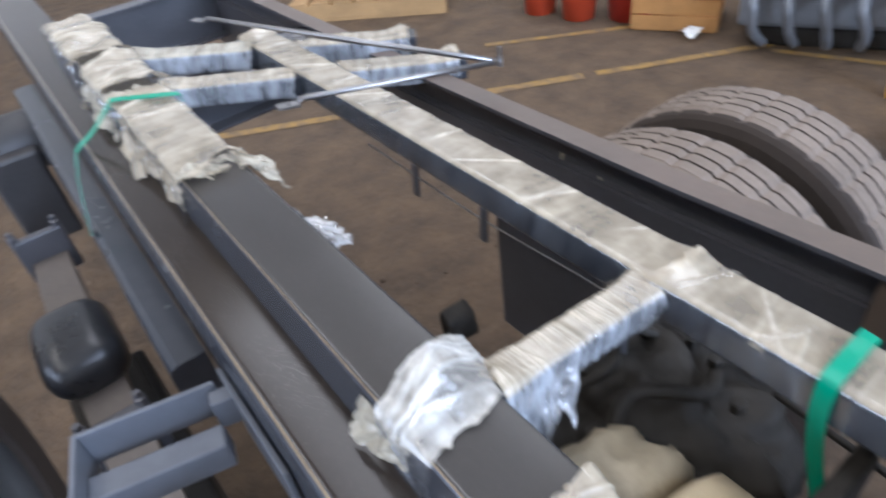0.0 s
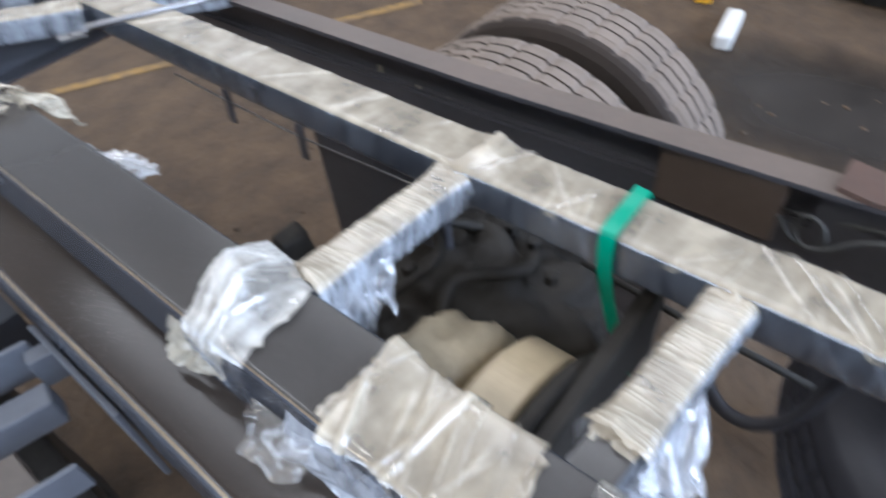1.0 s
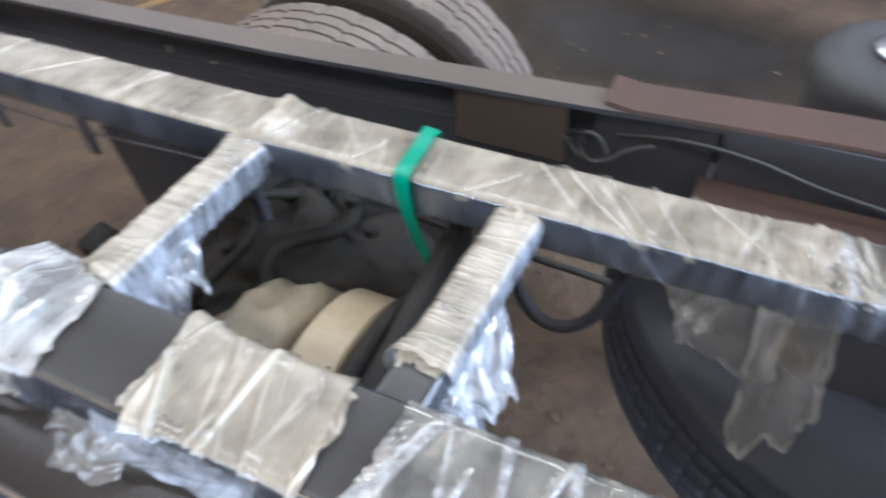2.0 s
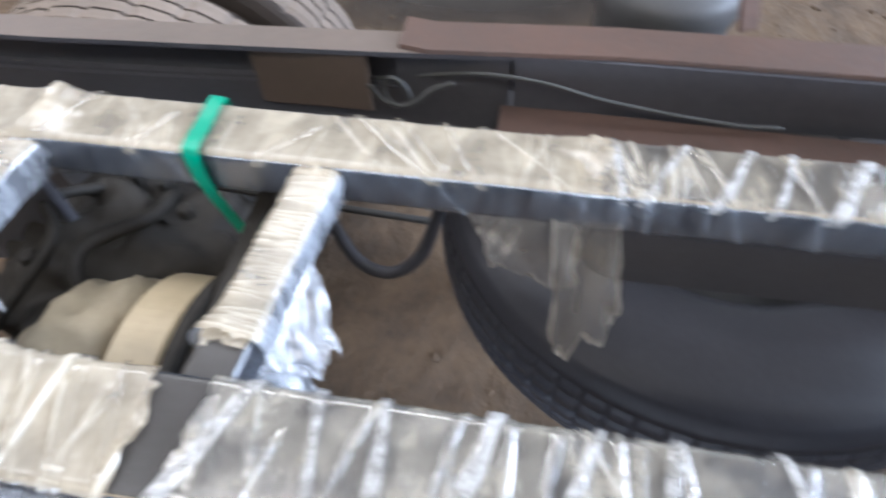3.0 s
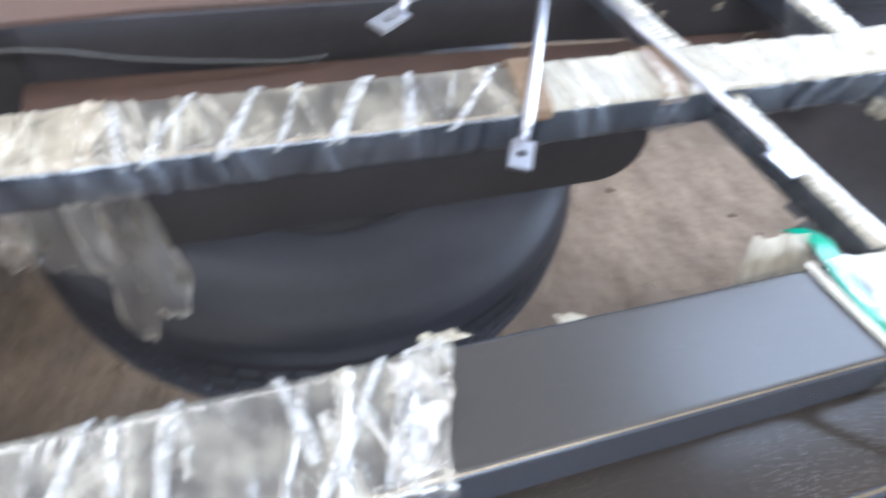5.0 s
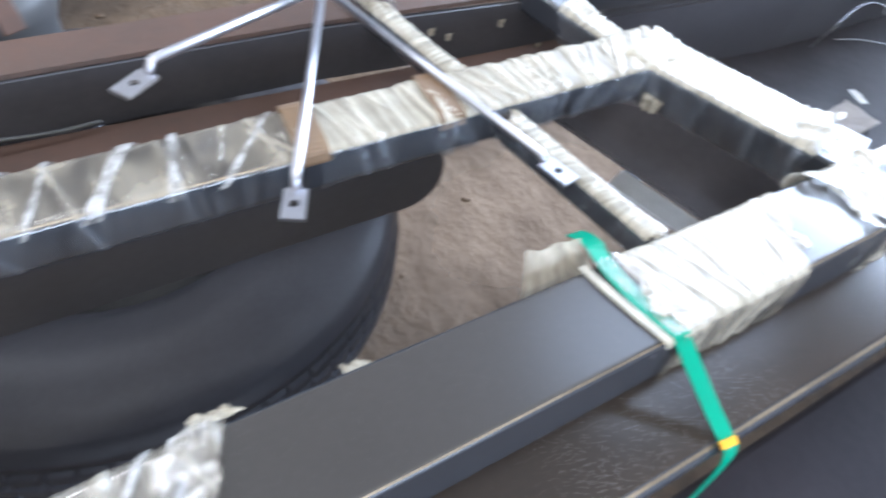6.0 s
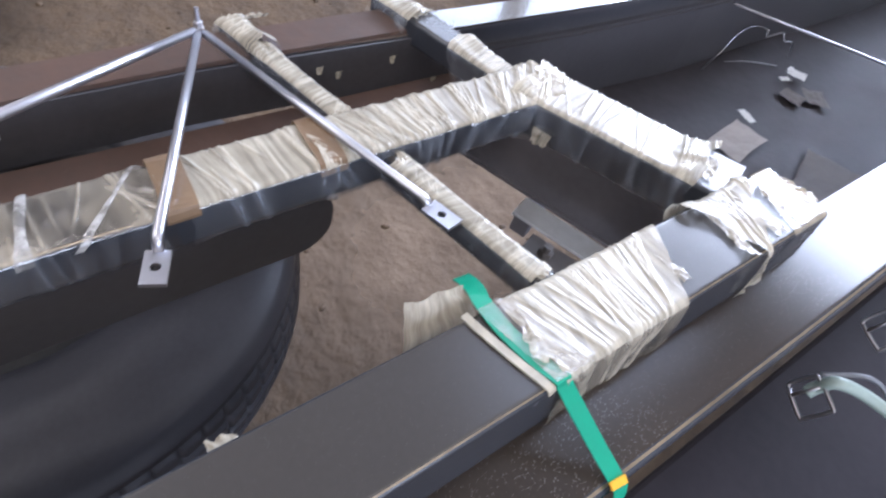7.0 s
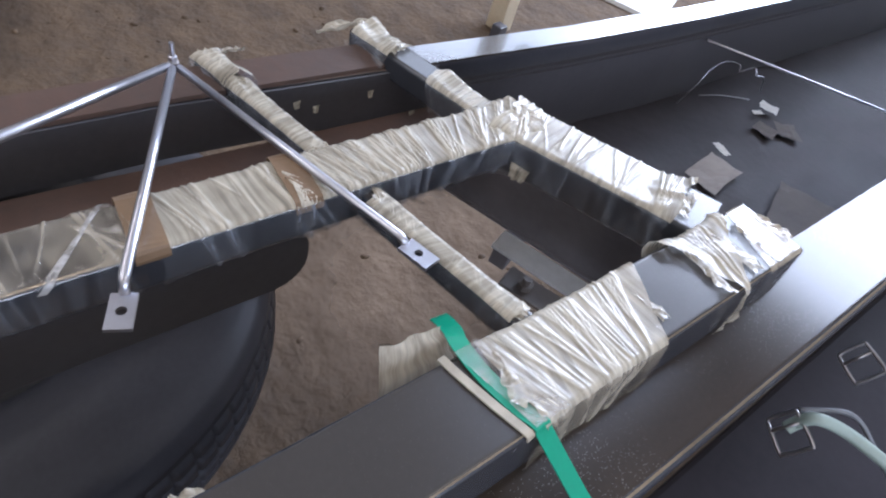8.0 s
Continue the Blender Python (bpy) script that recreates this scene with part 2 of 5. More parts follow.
# paler floor tone: daylight from the doorway put into the colour
FLOOR_LIT = material("lit_floor_tone", (0.255, 0.188, 0.132), 0.9, 0, 0.35, 7, 0.6, 30, 0, (0.150, 0.108, 0.075), spec=0.15)
# caked dirt: low clumps over the concrete
for m in (FLOOR, FLOOR_LIT):
    clump = m.node_tree.nodes.new("ShaderNodeTexNoise")
    clump.inputs["Scale"].default_value, clump.inputs["Detail"].default_value, clump.inputs["Roughness"].default_value = 9, 6, 0.56
    m.node_tree.links.new(m.node_tree.nodes["Texture Coordinate"].outputs["Object"], clump.inputs["Vector"])
    dirt = m.node_tree.nodes["Bump"]
    dirt.inputs["Strength"].default_value, dirt.inputs["Distance"].default_value = 0.9, 0.04
    m.node_tree.links.new(clump.outputs["Fac"], dirt.inputs["Height"])
for m, most in ((FLOOR_SHADE, 0.95), (FLOOR_LIT, 0.85)):
    fade = m.node_tree.nodes.new("ShaderNodeAttribute")
    fade.attribute_name = "cover"
    thin = m.node_tree.nodes.new("ShaderNodeMath")
    thin.operation, thin.use_clamp = "MULTIPLY", True
    thin.inputs[1].default_value = most
    m.node_tree.links.new(fade.outputs["Fac"], thin.inputs[0])
    m.node_tree.links.new(thin.outputs[0], m.node_tree.nodes["Principled BSDF"].inputs["Alpha"])

# ---- building helpers ----
TILT = radians(4.5)
SUB = Matrix.Translation((0, 0, 1.13)) @ Matrix.Rotation(TILT, 4, "Y")


def thing(name, label, category, m=None, group="", kind=""):
    ob = new(name)
    ob.empty_display_size = 0.05
    if m is not None:
        ob.matrix_world = m
    return tagged(ob, label, category, group, kind)


def finish(name, bm, mat, smooth=False):
    bmesh.ops.recalc_face_normals(bm, faces=bm.faces)
    me = bpy.data.meshes.new(name)
    bm.to_mesh(me)
    bm.free()
    for m in mat if isinstance(mat, (list, tuple)) else [mat]:
        me.materials.append(m)
    if smooth:
        me.polygons.foreach_set("use_smooth", [True] * len(me.polygons))
    return me


def part(name, bm, mat, parent, label="", smooth=False):
    ob = new(name, finish(name, bm, mat, smooth))
    ob.parent = parent
    if label:
        ob["label"] = label
    return ob


def solo(name, bm, mat, label, category, m=None, group="", kind="", smooth=False):
    ob = new(name, finish(name, bm, mat, smooth))
    if m is not None:
        ob.matrix_world = m
    return tagged(ob, label, category, group, kind)


def box(x0, x1, y0, y1, z0, z1, bevel=0.0, seg=2, bm=None):
    own = bmesh.new()
    bmesh.ops.create_cube(own, size=1)
    for v in own.verts:
        v.co = Vector(((x0 + x1) / 2 + v.co.x * (x1 - x0), (y0 + y1) / 2 + v.co.y * (y1 - y0), (z0 + z1) / 2 + v.co.z * (z1 - z0)))
    if bevel:
        bmesh.ops.bevel(own, geom=own.edges[:], offset=bevel, segments=seg, profile=0.5, affect="EDGES")
    if bm is None:
        return own
    join(bm, own)
    return bm


def join(bm, other):
    me = bpy.data.meshes.new("tmp")
    other.to_mesh(me)
    other.free()
    bm.from_mesh(me)
    bpy.data.meshes.remove(me)
    return bm


def moved(bm, m):
    bmesh.ops.transform(bm, matrix=m, verts=bm.verts)
    return bm


def extrude_y(profile, y0, y1, rows=1, closed=True):
    """A prism of an (x, z) outline along y, closed at both ends."""
    bm = bmesh.new()
    rings = []
    for i in range(rows + 1):
        y = y0 + (y1 - y0) * i / rows
        rings.append([bm.verts.new((x, y, z)) for x, z in profile])
    n = len(profile)
    for a, b in zip(rings, rings[1:]):
        for k in range(n):
            bm.faces.new((a[k], a[(k + 1) % n], b[(k + 1) % n], b[k]))
    bm.faces.new(rings[0])
    bm.faces.new(rings[-1][::-1])
    return bm


def round_rect(x0, x1, z0, z1, r, seg=3):
    pts = []
    for cx, cz, a0 in ((x1 - r, z1 - r, 0), (x0 + r, z1 - r, 90), (x0 + r, z0 + r, 180), (x1 - r, z0 + r, 270)):
        for i in range(seg + 1):
            a = radians(a0 + 90 * i / seg)
            pts.append((cx + r * math.cos(a), cz + r * math.sin(a)))
    return pts


def sweep(points, radius, sides=10, flat=1.0):
    """A rod along points."""
    bm = bmesh.new()
    pts = [Vector(p) for p in points]
    rings = []
    side = None
    for i, p in enumerate(pts):
        d = (pts[min(i + 1, len(pts) - 1)] - pts[max(i - 1, 0)]).normalized()
        if side is None:
            side = d.cross(Vector((0, 0, 1)))
            if side.length < 1e-3:
                side = d.cross(Vector((0, 1, 0)))
        side = (side - d * side.dot(d)).normalized()
        up = side.cross(d)
        r = radius[i] if isinstance(radius, (list, tuple)) else radius
        rings.append([bm.verts.new(p + r * (math.cos(6.28318 * k / sides) * side + flat * math.sin(6.28318 * k / sides) * up)) for k in range(sides)])
    for a, b in zip(rings, rings[1:]):
        for k in range(sides):
            bm.faces.new((a[k], a[(k + 1) % sides], b[(k + 1) % sides], b[k]))
    bm.faces.new(rings[0])
    bm.faces.new(rings[-1][::-1])
    return bm


def smooth_line(points, steps=8):
    """A Catmull-Rom line through points."""
    p = [Vector(q) for q in points]
    p = [2 * p[0] - p[1]] + p + [2 * p[-1] - p[-2]]
    out = []
    for a, b, c, d in zip(p, p[1:], p[2:], p[3:]):
        for i in range(steps):
            t = i / steps
            out.append(0.5 * (2 * b + (c - a) * t + (2 * a - 5 * b + 4 * c - d) * t * t + (3 * b - a - 3 * c + d) * t ** 3))
    return out + [p[-2]]


def lathe(profile, seg=48, axis="X"):
    """Turns an (offset along the axis, radius) outline round the axis."""
    bm = bmesh.new()
    rings = []
    for k in range(seg):
        a = 2 * math.pi * k / seg
        rings.append([bm.verts.new((o, r * math.cos(a), r * math.sin(a))) for o, r in profile])
    for k in range(seg):
        a, b = rings[k], rings[(k + 1) % seg]
        for i in range(len(profile) - 1):
            bm.faces.new((a[i], a[i + 1], b[i + 1], b[i]))
    bmesh.ops.remove_doubles(bm, verts=bm.verts, dist=1e-5)
    if axis == "Z":
        moved(bm, Matrix.Rotation(radians(-90), 4, "Y"))
    return bm


# ---- the shed ----
solo("floor", box(-7, 9, -9, 9, -0.2, 0), FLOOR, "dusty brown concrete workshop floor with worn patches", "floor", kind="structure")
solo("ceiling", box(-7, 9, -9, 9, 6.2, 6.4), ROOF, "grey shed roof sheeting", "ceiling", kind="structure")
solo("wall_north", box(-7, 9, 8.8, 9, 0, 6.2), WALL, "plain grey shed wall", "wall", kind="structure")
bm = box(-7, -6.8, -8.8, -3.5, 0, 6.2)
box(-7, -6.8, 4.5, 8.8, 0, 6.2, bm=bm)
box(-7, -6.8, -3.5, 4.5, 4.2, 6.2, bm=bm)
solo("wall_west", bm, WALL, "grey shed wall round a wide open bay", "wall", kind="structure")
solo("wall_east", box(8.8, 9, -8.8, 8.8, 0, 6.2), WALL, "plain grey shed wall", "wall", kind="structure")
bm = box(-7, -1.2, -7.2, -7, 0, 6.2)
box(5.2, 9, -7.2, -7, 0, 4.3, bm=bm)
box(8.3, 9, -7.2, -7, 4.3, 6.2, bm=bm)
box(-1.2, 5.2, -7.2, -7, 5.0, 6.2, bm=bm)
solo("wall_south", bm, WALL, "grey shed wall round a wide open doorway", "wall", kind="structure")

# unseen sheets added above the overhead lamps; the ceiling itself has no openings
for k, (x, y, w, d) in enumerate(((-3.2, 1.6, 1.0, 12.0), (0.9, 3.6, 1.0, 7.0), (4.2, 4.0, 1.4, 8.0), (1.6, -4.9, 2.6, 2.6))):
    bm = box(x - w / 2, x + w / 2, y - d / 2, y + d / 2, 6.13, 6.16)
    for sx in (-1, 1):
        box(x + sx * w / 2 - 0.03, x + sx * w / 2 + 0.03, y - d / 2 - 0.03, y + d / 2 + 0.03, 6.12, 6.199, 0.004, bm=bm)
    solo("window_%d" % (k + 1), bm, PAPER, "unseen white sheet and frame added above an overhead lamp", "skylight", kind="structure")


def floor_line(name, a, b, w):
    a, b = Vector((*a, 0)), Vector((*b, 0))
    d = (b - a).normalized()
    s = Vector((-d.y, d.x, 0)) * w / 2
    bm = bmesh.new()
    n = 14
    low = [[bm.verts.new(a + (b - a) * i / n + k * s * (1 + random.uniform(-0.18, 0.05)) + Vector((0, 0, 0.004))) for k in (-1, 1)] for i in range(n + 1)]
    for p, q in zip(low, low[1:]):
        bm.faces.new((p[0], p[1], q[1], q[0]))
    solo(name, bm, YELLOW, "worn yellow painted line on the workshop floor", "floor marking", group="floor lines", kind="structure")


def floor_patch(name, x, y, rx, ry, mat, label, seed):
    """A thin uneven patch on the floor that fades out at its rim."""
    bm = bmesh.new()
    cover = bm.verts.layers.float.new("cover")
    rings = []
    for q in range(1, 7):
        ring = []
        for k in range(40):
            a = 2 * math.pi * k / 40
            far = q / 6 * (1 + 0.22 * noise.noise(Vector((math.cos(a) * 1.4, math.sin(a) * 1.4, seed))))
            ring.append(bm.verts.new((x + rx * far * math.cos(a), y + ry * far * math.sin(a), 0.004)))
            ring[-1][cover] = min(1.0, 1.5 * (1 - q / 6))
        rings.append(ring)
    for a, b in zip(rings, rings[1:]):
        for k in range(40):
            bm.faces.new((a[k], a[(k + 1) % 40], b[(k + 1) % 40], b[k]))
    bm.faces.new(rings[0])
    solo(name, bm, mat, label, "floor stain", kind="structure")


# shadow near the machine, painted as a dark fading patch
floor_patch("floor_shadow", 2.42, 0.42, 0.58, 1.1, FLOOR_SHADE, "shadow painted as a dark patch on the workshop floor", 3)
# pool of door light, painted as a pale fading patch
floor_patch("light_pool", 0.72, -1.45, 0.62, 0.95, FLOOR_LIT, "pool of doorway light painted on the workshop floor", 8)
floor_line("floor_marking", (0.20, 3.915), (2.35, 2.665), 0.07)
floor_line("floor_marking", (2.42, 2.625), (3.32, 2.10), 0.06)
floor_line("floor_marking", (2.30, 3.47), (3.30, 2.75), 0.05)
floor_line("floor_marking", (3.24, 2.06), (3.50, 1.30), 0.05)

# ---- truck chassis ----
truck = thing("truck_chassis", "dusty black bare truck chassis with dual rear wheels", "truck chassis")
CH = 1.056


def extrude_path(profile, path, bm=None):
    """A prism of an (x, z) outline along rows of (y, shift in x)."""
    bm = bm or bmesh.new()
    rings = [[bm.verts.new((x + dx, y, z)) for x, z in profile] for y, dx in path]
    n = len(profile)
    for a, b in zip(rings, rings[1:]):
        for k in range(n):
            bm.faces.new((a[k], a[(k + 1) % n], b[(k + 1) % n], b[k]))
    bm.faces.new(rings[0])
    bm.faces.new(rings[-1][::-1])
    return bm


def top_slot(bm, z, slot=1, level=0.9, edge=None):
    """The upward faces at height z take the second material, the edge highlight strip a third."""
    bmesh.ops.recalc_face_normals(bm, faces=bm.faces)
    bm.normal_update()
    for f in bm.faces:
        if abs(f.normal.z) > level and f.calc_center_median().z > z:
            f.material_index = slot
        elif edge and edge[0] < f.normal.z < edge[1] and f.normal.x * edge[2] > 0:
            f.material_index = 2
    return bm


near_path = [(-4.2, -0.022), (-1.1, -0.012), (0.65, 0.004), (1.6, 0.004), (3.4, 0.004)]
prof = [(-0.05, CH)] + [(-0.173 - 0.014 * math.sin(radians(7.5 * k)), CH - 0.014 + 0.014 * math.cos(radians(7.5 * k))) for k in range(13)] + [(-0.187, 0.84), (-0.05, 0.84), (-0.05, 0.848), (-0.179, 0.848), (-0.179, CH - 0.009), (-0.05, CH - 0.009)]
part("side_rail", top_slot(extrude_path(prof, near_path), CH - 0.013, 1, 0.95, (0.80, 0.93, -1)), [SATIN, CHASSIS, EDGE_GLINT], truck, "black rail with a dusty top flange")
far_path = [(-4.2, -0.07), (-1.7, -0.062), (-1.3, -0.05), (-0.85, -0.02), (-0.5, 0.004), (0.0, 0.004), (0.3, -0.018), (0.8, -0.045), (1.4, -0.058), (3.4, -0.08)]
prof = [(0.52, CH), (0.566, CH), (0.571, CH - 0.006), (0.571, 0.972), (0.552, 0.972), (0.552, 0.98), (0.563, 0.98), (0.563, CH - 0.008), (0.52, CH - 0.008)]
part("side_rail", top_slot(extrude_path(prof, far_path), CH - 0.005), [BLACK, FLANGE], truck, "black rail with a brown primed top flange")
part("reinforcement_plate", extrude_path([(0.516, CH + 0.0005), (0.58, CH + 0.0005), (0.58, CH + 0.006), (0.518, CH + 0.006)], [(-0.86, -0.012), (-0.5, 0.004), (0.0, 0.004), (0.25, -0.012), (0.29, -0.004)]), RUST, truck, "brown primed steel plate")
part("lower_flange", extrude_path([(0.40, 0.9725), (0.513, 0.9725), (0.513, 0.9668), (0.40, 0.9668)], [(-0.95, -0.028), (-0.33, -0.010), (0.05, 0.0), (0.15, 0.0)]), RUST, truck, "brown primed flange")
part("web_plate", extrude_path([(0.545, 0.975), (0.553, 0.975), (0.553, 0.80), (0.545, 0.80)], [(0.27, -0.016), (0.8, -0.045), (1.4, -0.058), (3.4, -0.08)]), BLACK, truck)
part("web_plate", extrude_path([(0.545, 0.975), (0.553, 0.975), (0.553, 0.77), (0.545, 0.77)], [(-4.2, -0.07), (-1.7, -0.062), (-1.3, -0.05), (-0.85, -0.02), (-0.76, -0.01)]), BLACK, truck)
part("flange_cap", extrude_path([(0.518, CH + 0.0005), (0.568, CH + 0.0005), (0.568, CH + 0.0045), (0.518, CH + 0.0045)], [(-4.2, -0.07), (-1.7, -0.062), (-1.3, -0.05), (-0.875, -0.023)]), GLOSSCAP, truck, "glossy dark flange")
part("web_plate", extrude_path([(0.5135, CH - 0.0005), (0.5175, CH - 0.0005), (0.5175, 0.9668), (0.5135, 0.9668)], [(-0.95, -0.028), (-0.5, 0.002), (0.05, 0.002), (0.135, 0.0)]), BLACK, truck)
part("web_plate", box(0.522, 0.530, 0.14, 0.30, 0.80, 1.046), BLACK, truck)
part("outer_plate", extrude_y([(-0.188, 0.905), (-0.236, 0.905), (-0.247, 0.90), (-0.252, 0.888), (-0.252, 0.80), (-0.188, 0.80)], 1.16, 2.7), SATIN, truck, "dark blue-black stiffening plate")
part("gusset", box(0.505, 0.513, 0.335, 0.505, 0.945, 1.047, 0.004), FLANGE, truck, "dusty brown gusset plate")


def cross_channel(y, z0, z1, x0, x1, face=1, depth=0.07):
    """A pressed channel that runs across, from x0 to x1."""
    t = 0.007
    f = face
    prof = [(y, z0), (y + f * depth, z0), (y + f * depth, z0 + t), (y + f * t, z0 + t), (y + f * t, z1 - t), (y + f * depth, z1 - t), (y + f * depth, z1), (y, z1)]
    return moved(extrude_y(prof, x0, x1), Matrix(((0, 1, 0, 0), (1, 0, 0, 0), (0, 0, 1, 0), (0, 0, 0, 1))))


part("cross_member", cross_channel(2.02, 0.86, 1.03, -0.17, 0.49, -1, 0.06), BLACK, truck)
part("cross_member", cross_channel(2.75, 0.85, 1.04, -0.17, 0.48, -1, 0.06), BLACK, truck)
skew = pose(0.135, -1.12, 0, 0, 0, 20)
cm = part("cross_member", moved(cross_channel(0.0, 0.80, 1.02, -0.27, 0.37, 1, 0.015), skew), MEMBER, truck)
part("bottom_lip", moved(box(-0.01, 0.175, 0.016, 0.07, 0.792, 0.799, 0.002), skew), LIP, cm, "dull grey steel lip")
part("lower_lip", moved(box(-0.03, 0.135, -0.005, 0.055, 0.700, 0.707, 0.002), skew), LEAF, cm, "dusty steel lower lip")
part("end_plate", moved(box(0.137, 0.172, -0.01, 0.06, 0.745, 0.790, 0.003), skew), MEMBER, cm)
part("bolt", moved(lathe([(0.0, 0.0), (0.0, 0.016), (0.014, 0.016), (0.016, 0.009), (0.026, 0.009), (0.026, 0.0)], 6, "Z"), skew @ Matrix.Translation((0.090, 0.028, 0.707))), LEAF, cm, "dusty bolt head")
part("hanging_plate", moved(extrude_y(round_rect(-0.03, 0.59, -0.055, 0.06, 0.05, 8), 0.0, 0.012), Matrix(((0, 1, 0, 0.262), (-1, 0, 0, 0), (0, 0, 1, 0.995), (0, 0, 0, 1)))), BLACK, truck, "black bracket plate with rounded ends")
part("hanging_plate", box(0.262, 0.278, 0.70, 0.955, 0.80, 1.055, 0.004), BLACK, truck)


def tyre_mesh(r, width, deep=0.0035, seg=192, gap=6):
    """A tyre with four ribs, grooves, sipes and rounded shoulders; the axis lies along x."""
    h = width
    wall = [(0.03, 0.25), (0.0115, 0.258), (0.0102, 0.28), (0.009, 0.30), (0.005, 0.325), (0.001, r * 0.78), (0.0, r * 0.82), (0.003, r * 0.825), (0.003, r * 0.85), (0.006, r * 0.90), (0.014, r * 0.945), (0.022, r * 0.968)]
    shoulder = [(0.030, r * 0.982, 2), (0.042, r * 0.992, 2)]
    body, n, a = [], 4, 0.042
    w = (h - 2 * a) / n
    for i in range(n):
        p = a + i * w
        body += [(p + 0.0015, r * 0.996, 2), (p + w - 0.0050, r * 0.997, 2)]
        if i < n - 1:
            body += [(p + w - 0.0042, r - 0.014, 0), (p + w + 0.0008, r - 0.014, 0)]
    prof = [(o, q, 0) for o, q in wall] + shoulder + body + [(h - o, q, f) for o, q, f in shoulder[::-1]] + [(h - o, q, 0) for o, q in wall[::-1]]
    bm = bmesh.new()
    rings = []
    for k in range(seg):
        a = 2 * math.pi * k / seg
        sipe = k % gap == 0
        ring = []
        for o, q, f in prof:
            rr = q - (deep if f == 2 and sipe else 0) + 0.0008 * noise.noise(Vector((k * 0.4, o * 30, r)))
            oo = o + (0.0012 if f == 2 and k % (2 * gap) < gap else 0)
            ring.append(bm.verts.new((oo, rr * math.cos(a), rr * math.sin(a))))
        rings.append(ring)
    for k in range(seg):
        a, b = rings[k], rings[(k + 1) % seg]
        for i in range(len(prof) - 1):
            f = bm.faces.new((a[i], a[i + 1], b[i + 1], b[i]))
            if prof[i][2] == 2 and prof[i + 1][2] == 2:
                f.material_index = 1
    return bm


def spare_tyre_mesh(r, width, seg=975):
    """A tyre with a broad rounded sidewall and notched shoulder blocks; the axis lies along x."""
    half = [(0.030, 0.250), (0.014, 0.256), (0.009, 0.275), (0.006, 0.290), (0.003, 0.305), (0.0005, 0.322), (0.0, 0.337), (0.0008, 0.345), (0.0012, 0.352), (0.003, 0.362)]
    half = [(o, q, 0) for o, q in half] + [(o, r * k, 0) for o, k in ((0.008, 0.865), (0.012, 0.895), (0.018, 0.922), (0.026, 0.945))]
    half += [(0.0275, r * 0.951, 1), (0.036, r * 0.964, 1), (0.048, r * 0.978, 1), (0.058, r * 0.985, 1), (0.0595, r * 0.980, 2), (0.062, r * 0.980, 2), (0.066, r * 0.989, 1), (0.084, r * 0.997, 1), (0.0855, r * 0.987, 2), (0.0885, r * 0.987, 2), (0.093, r, 1), (width / 2 - 0.004, r, 1), (width / 2 - 0.003, r * 0.977, 2)]
    prof = half + [(width - o, q, f) for o, q, f in half[::-1]]
    bm = bmesh.new()
    rings = []
    for k in range(seg):
        a = 2 * math.pi * k / seg
        ring = []
        for i, (o, q, f) in enumerate(prof):
            shift = 3 if 0.062 < o < width - 0.062 else 0
            cut = f == 1 and 0.06 < o < width - 0.06 and (k + shift) % 13 < 2
            rr = q - (0.0045 if cut else 0) + 0.0006 * noise.noise(Vector((k * 0.1, o * 30, r)))
            ring.append(bm.verts.new((o, rr * math.cos(a), rr * math.sin(a))))
        rings.append(ring)
    for k in range(seg):
        a, b = rings[k], rings[(k + 1) % seg]
        for i in range(len(prof) - 1):
            bm.faces.new((a[i], a[i + 1], b[i + 1], b[i]))
    return bm


def wheel(x0, y, r, width, wall=None, deep=0.006):
    w = new("wheel")
    w.parent = truck
    w.location = (x0, y, r)
    part("tyre", tyre_mesh(r, width, deep), [wall or RUBBER, TREAD if wall else RUBBER], w, "black tyre with a dusty ribbed tread")
    rim = [(0.03, 0.262), (0.045, 0.25), (0.06, 0.245), (width - 0.06, 0.245), (width - 0.045, 0.25), (width - 0.03, 0.262), (width - 0.03, 0.258), (width - 0.06, 0.235), (0.10, 0.235), (0.10, 0.10), (0.12, 0.0)]
    part("rim", lathe(rim, 48), RUBBER, w, "dark grey steel rim", True)
    brake = [(0.008, 0.0), (0.008, 0.08), (0.012, 0.12), (0.013, 0.20), (0.0105, 0.225), (0.0095, 0.255), (0.0105, 0.264), (0.014, 0.268), (0.09, 0.244), (0.09, 0.0)]
    part("brake_drum", lathe(brake, 64), RUBBER, w, "dull black brake drum", True)
    return w


spare = new("spare_wheel")
spare.parent = truck
spare.matrix_local = pose(0.557, -0.206, 0.594, 0, -86.0, 1.0)
part("tyre", spare_tyre_mesh(0.450, 0.24), [BLACKRUBBER, BLACKRUBBER], spare, "black tyre with a lugged shoulder, lying flat under the frame", True)
part("rim", lathe([(0.21, 0.262), (0.195, 0.25), (0.18, 0.245), (0.05, 0.245), (0.04, 0.262), (0.04, 0.23), (0.14, 0.225), (0.14, 0.10), (0.12, 0.0)], 48), RUBBER, spare, "dark grey steel rim", True)
part("carrier_post", sweep([(0.10, 0.0, 0.0), (0.36, 0.0, 0.0)], 0.016, 10), BLACK, spare, "black steel carrier post", True)
wheel(0.715, 0.985, 0.442, 0.220, WALLDUST)
wheel(0.985, 0.985, 0.442, 0.220, WALLDUST)
wheel(-0.86, 1.50, 0.445, 0.24, WALLDUST)

# ---- driveline between the rails ----
drive = thing("gearbox", "greasy dark gearbox with a tan brake drum", "gearbox", pose(0.067, 0.505, 0.873))
Y90 = Matrix.Rotation(radians(90), 4, "Z")
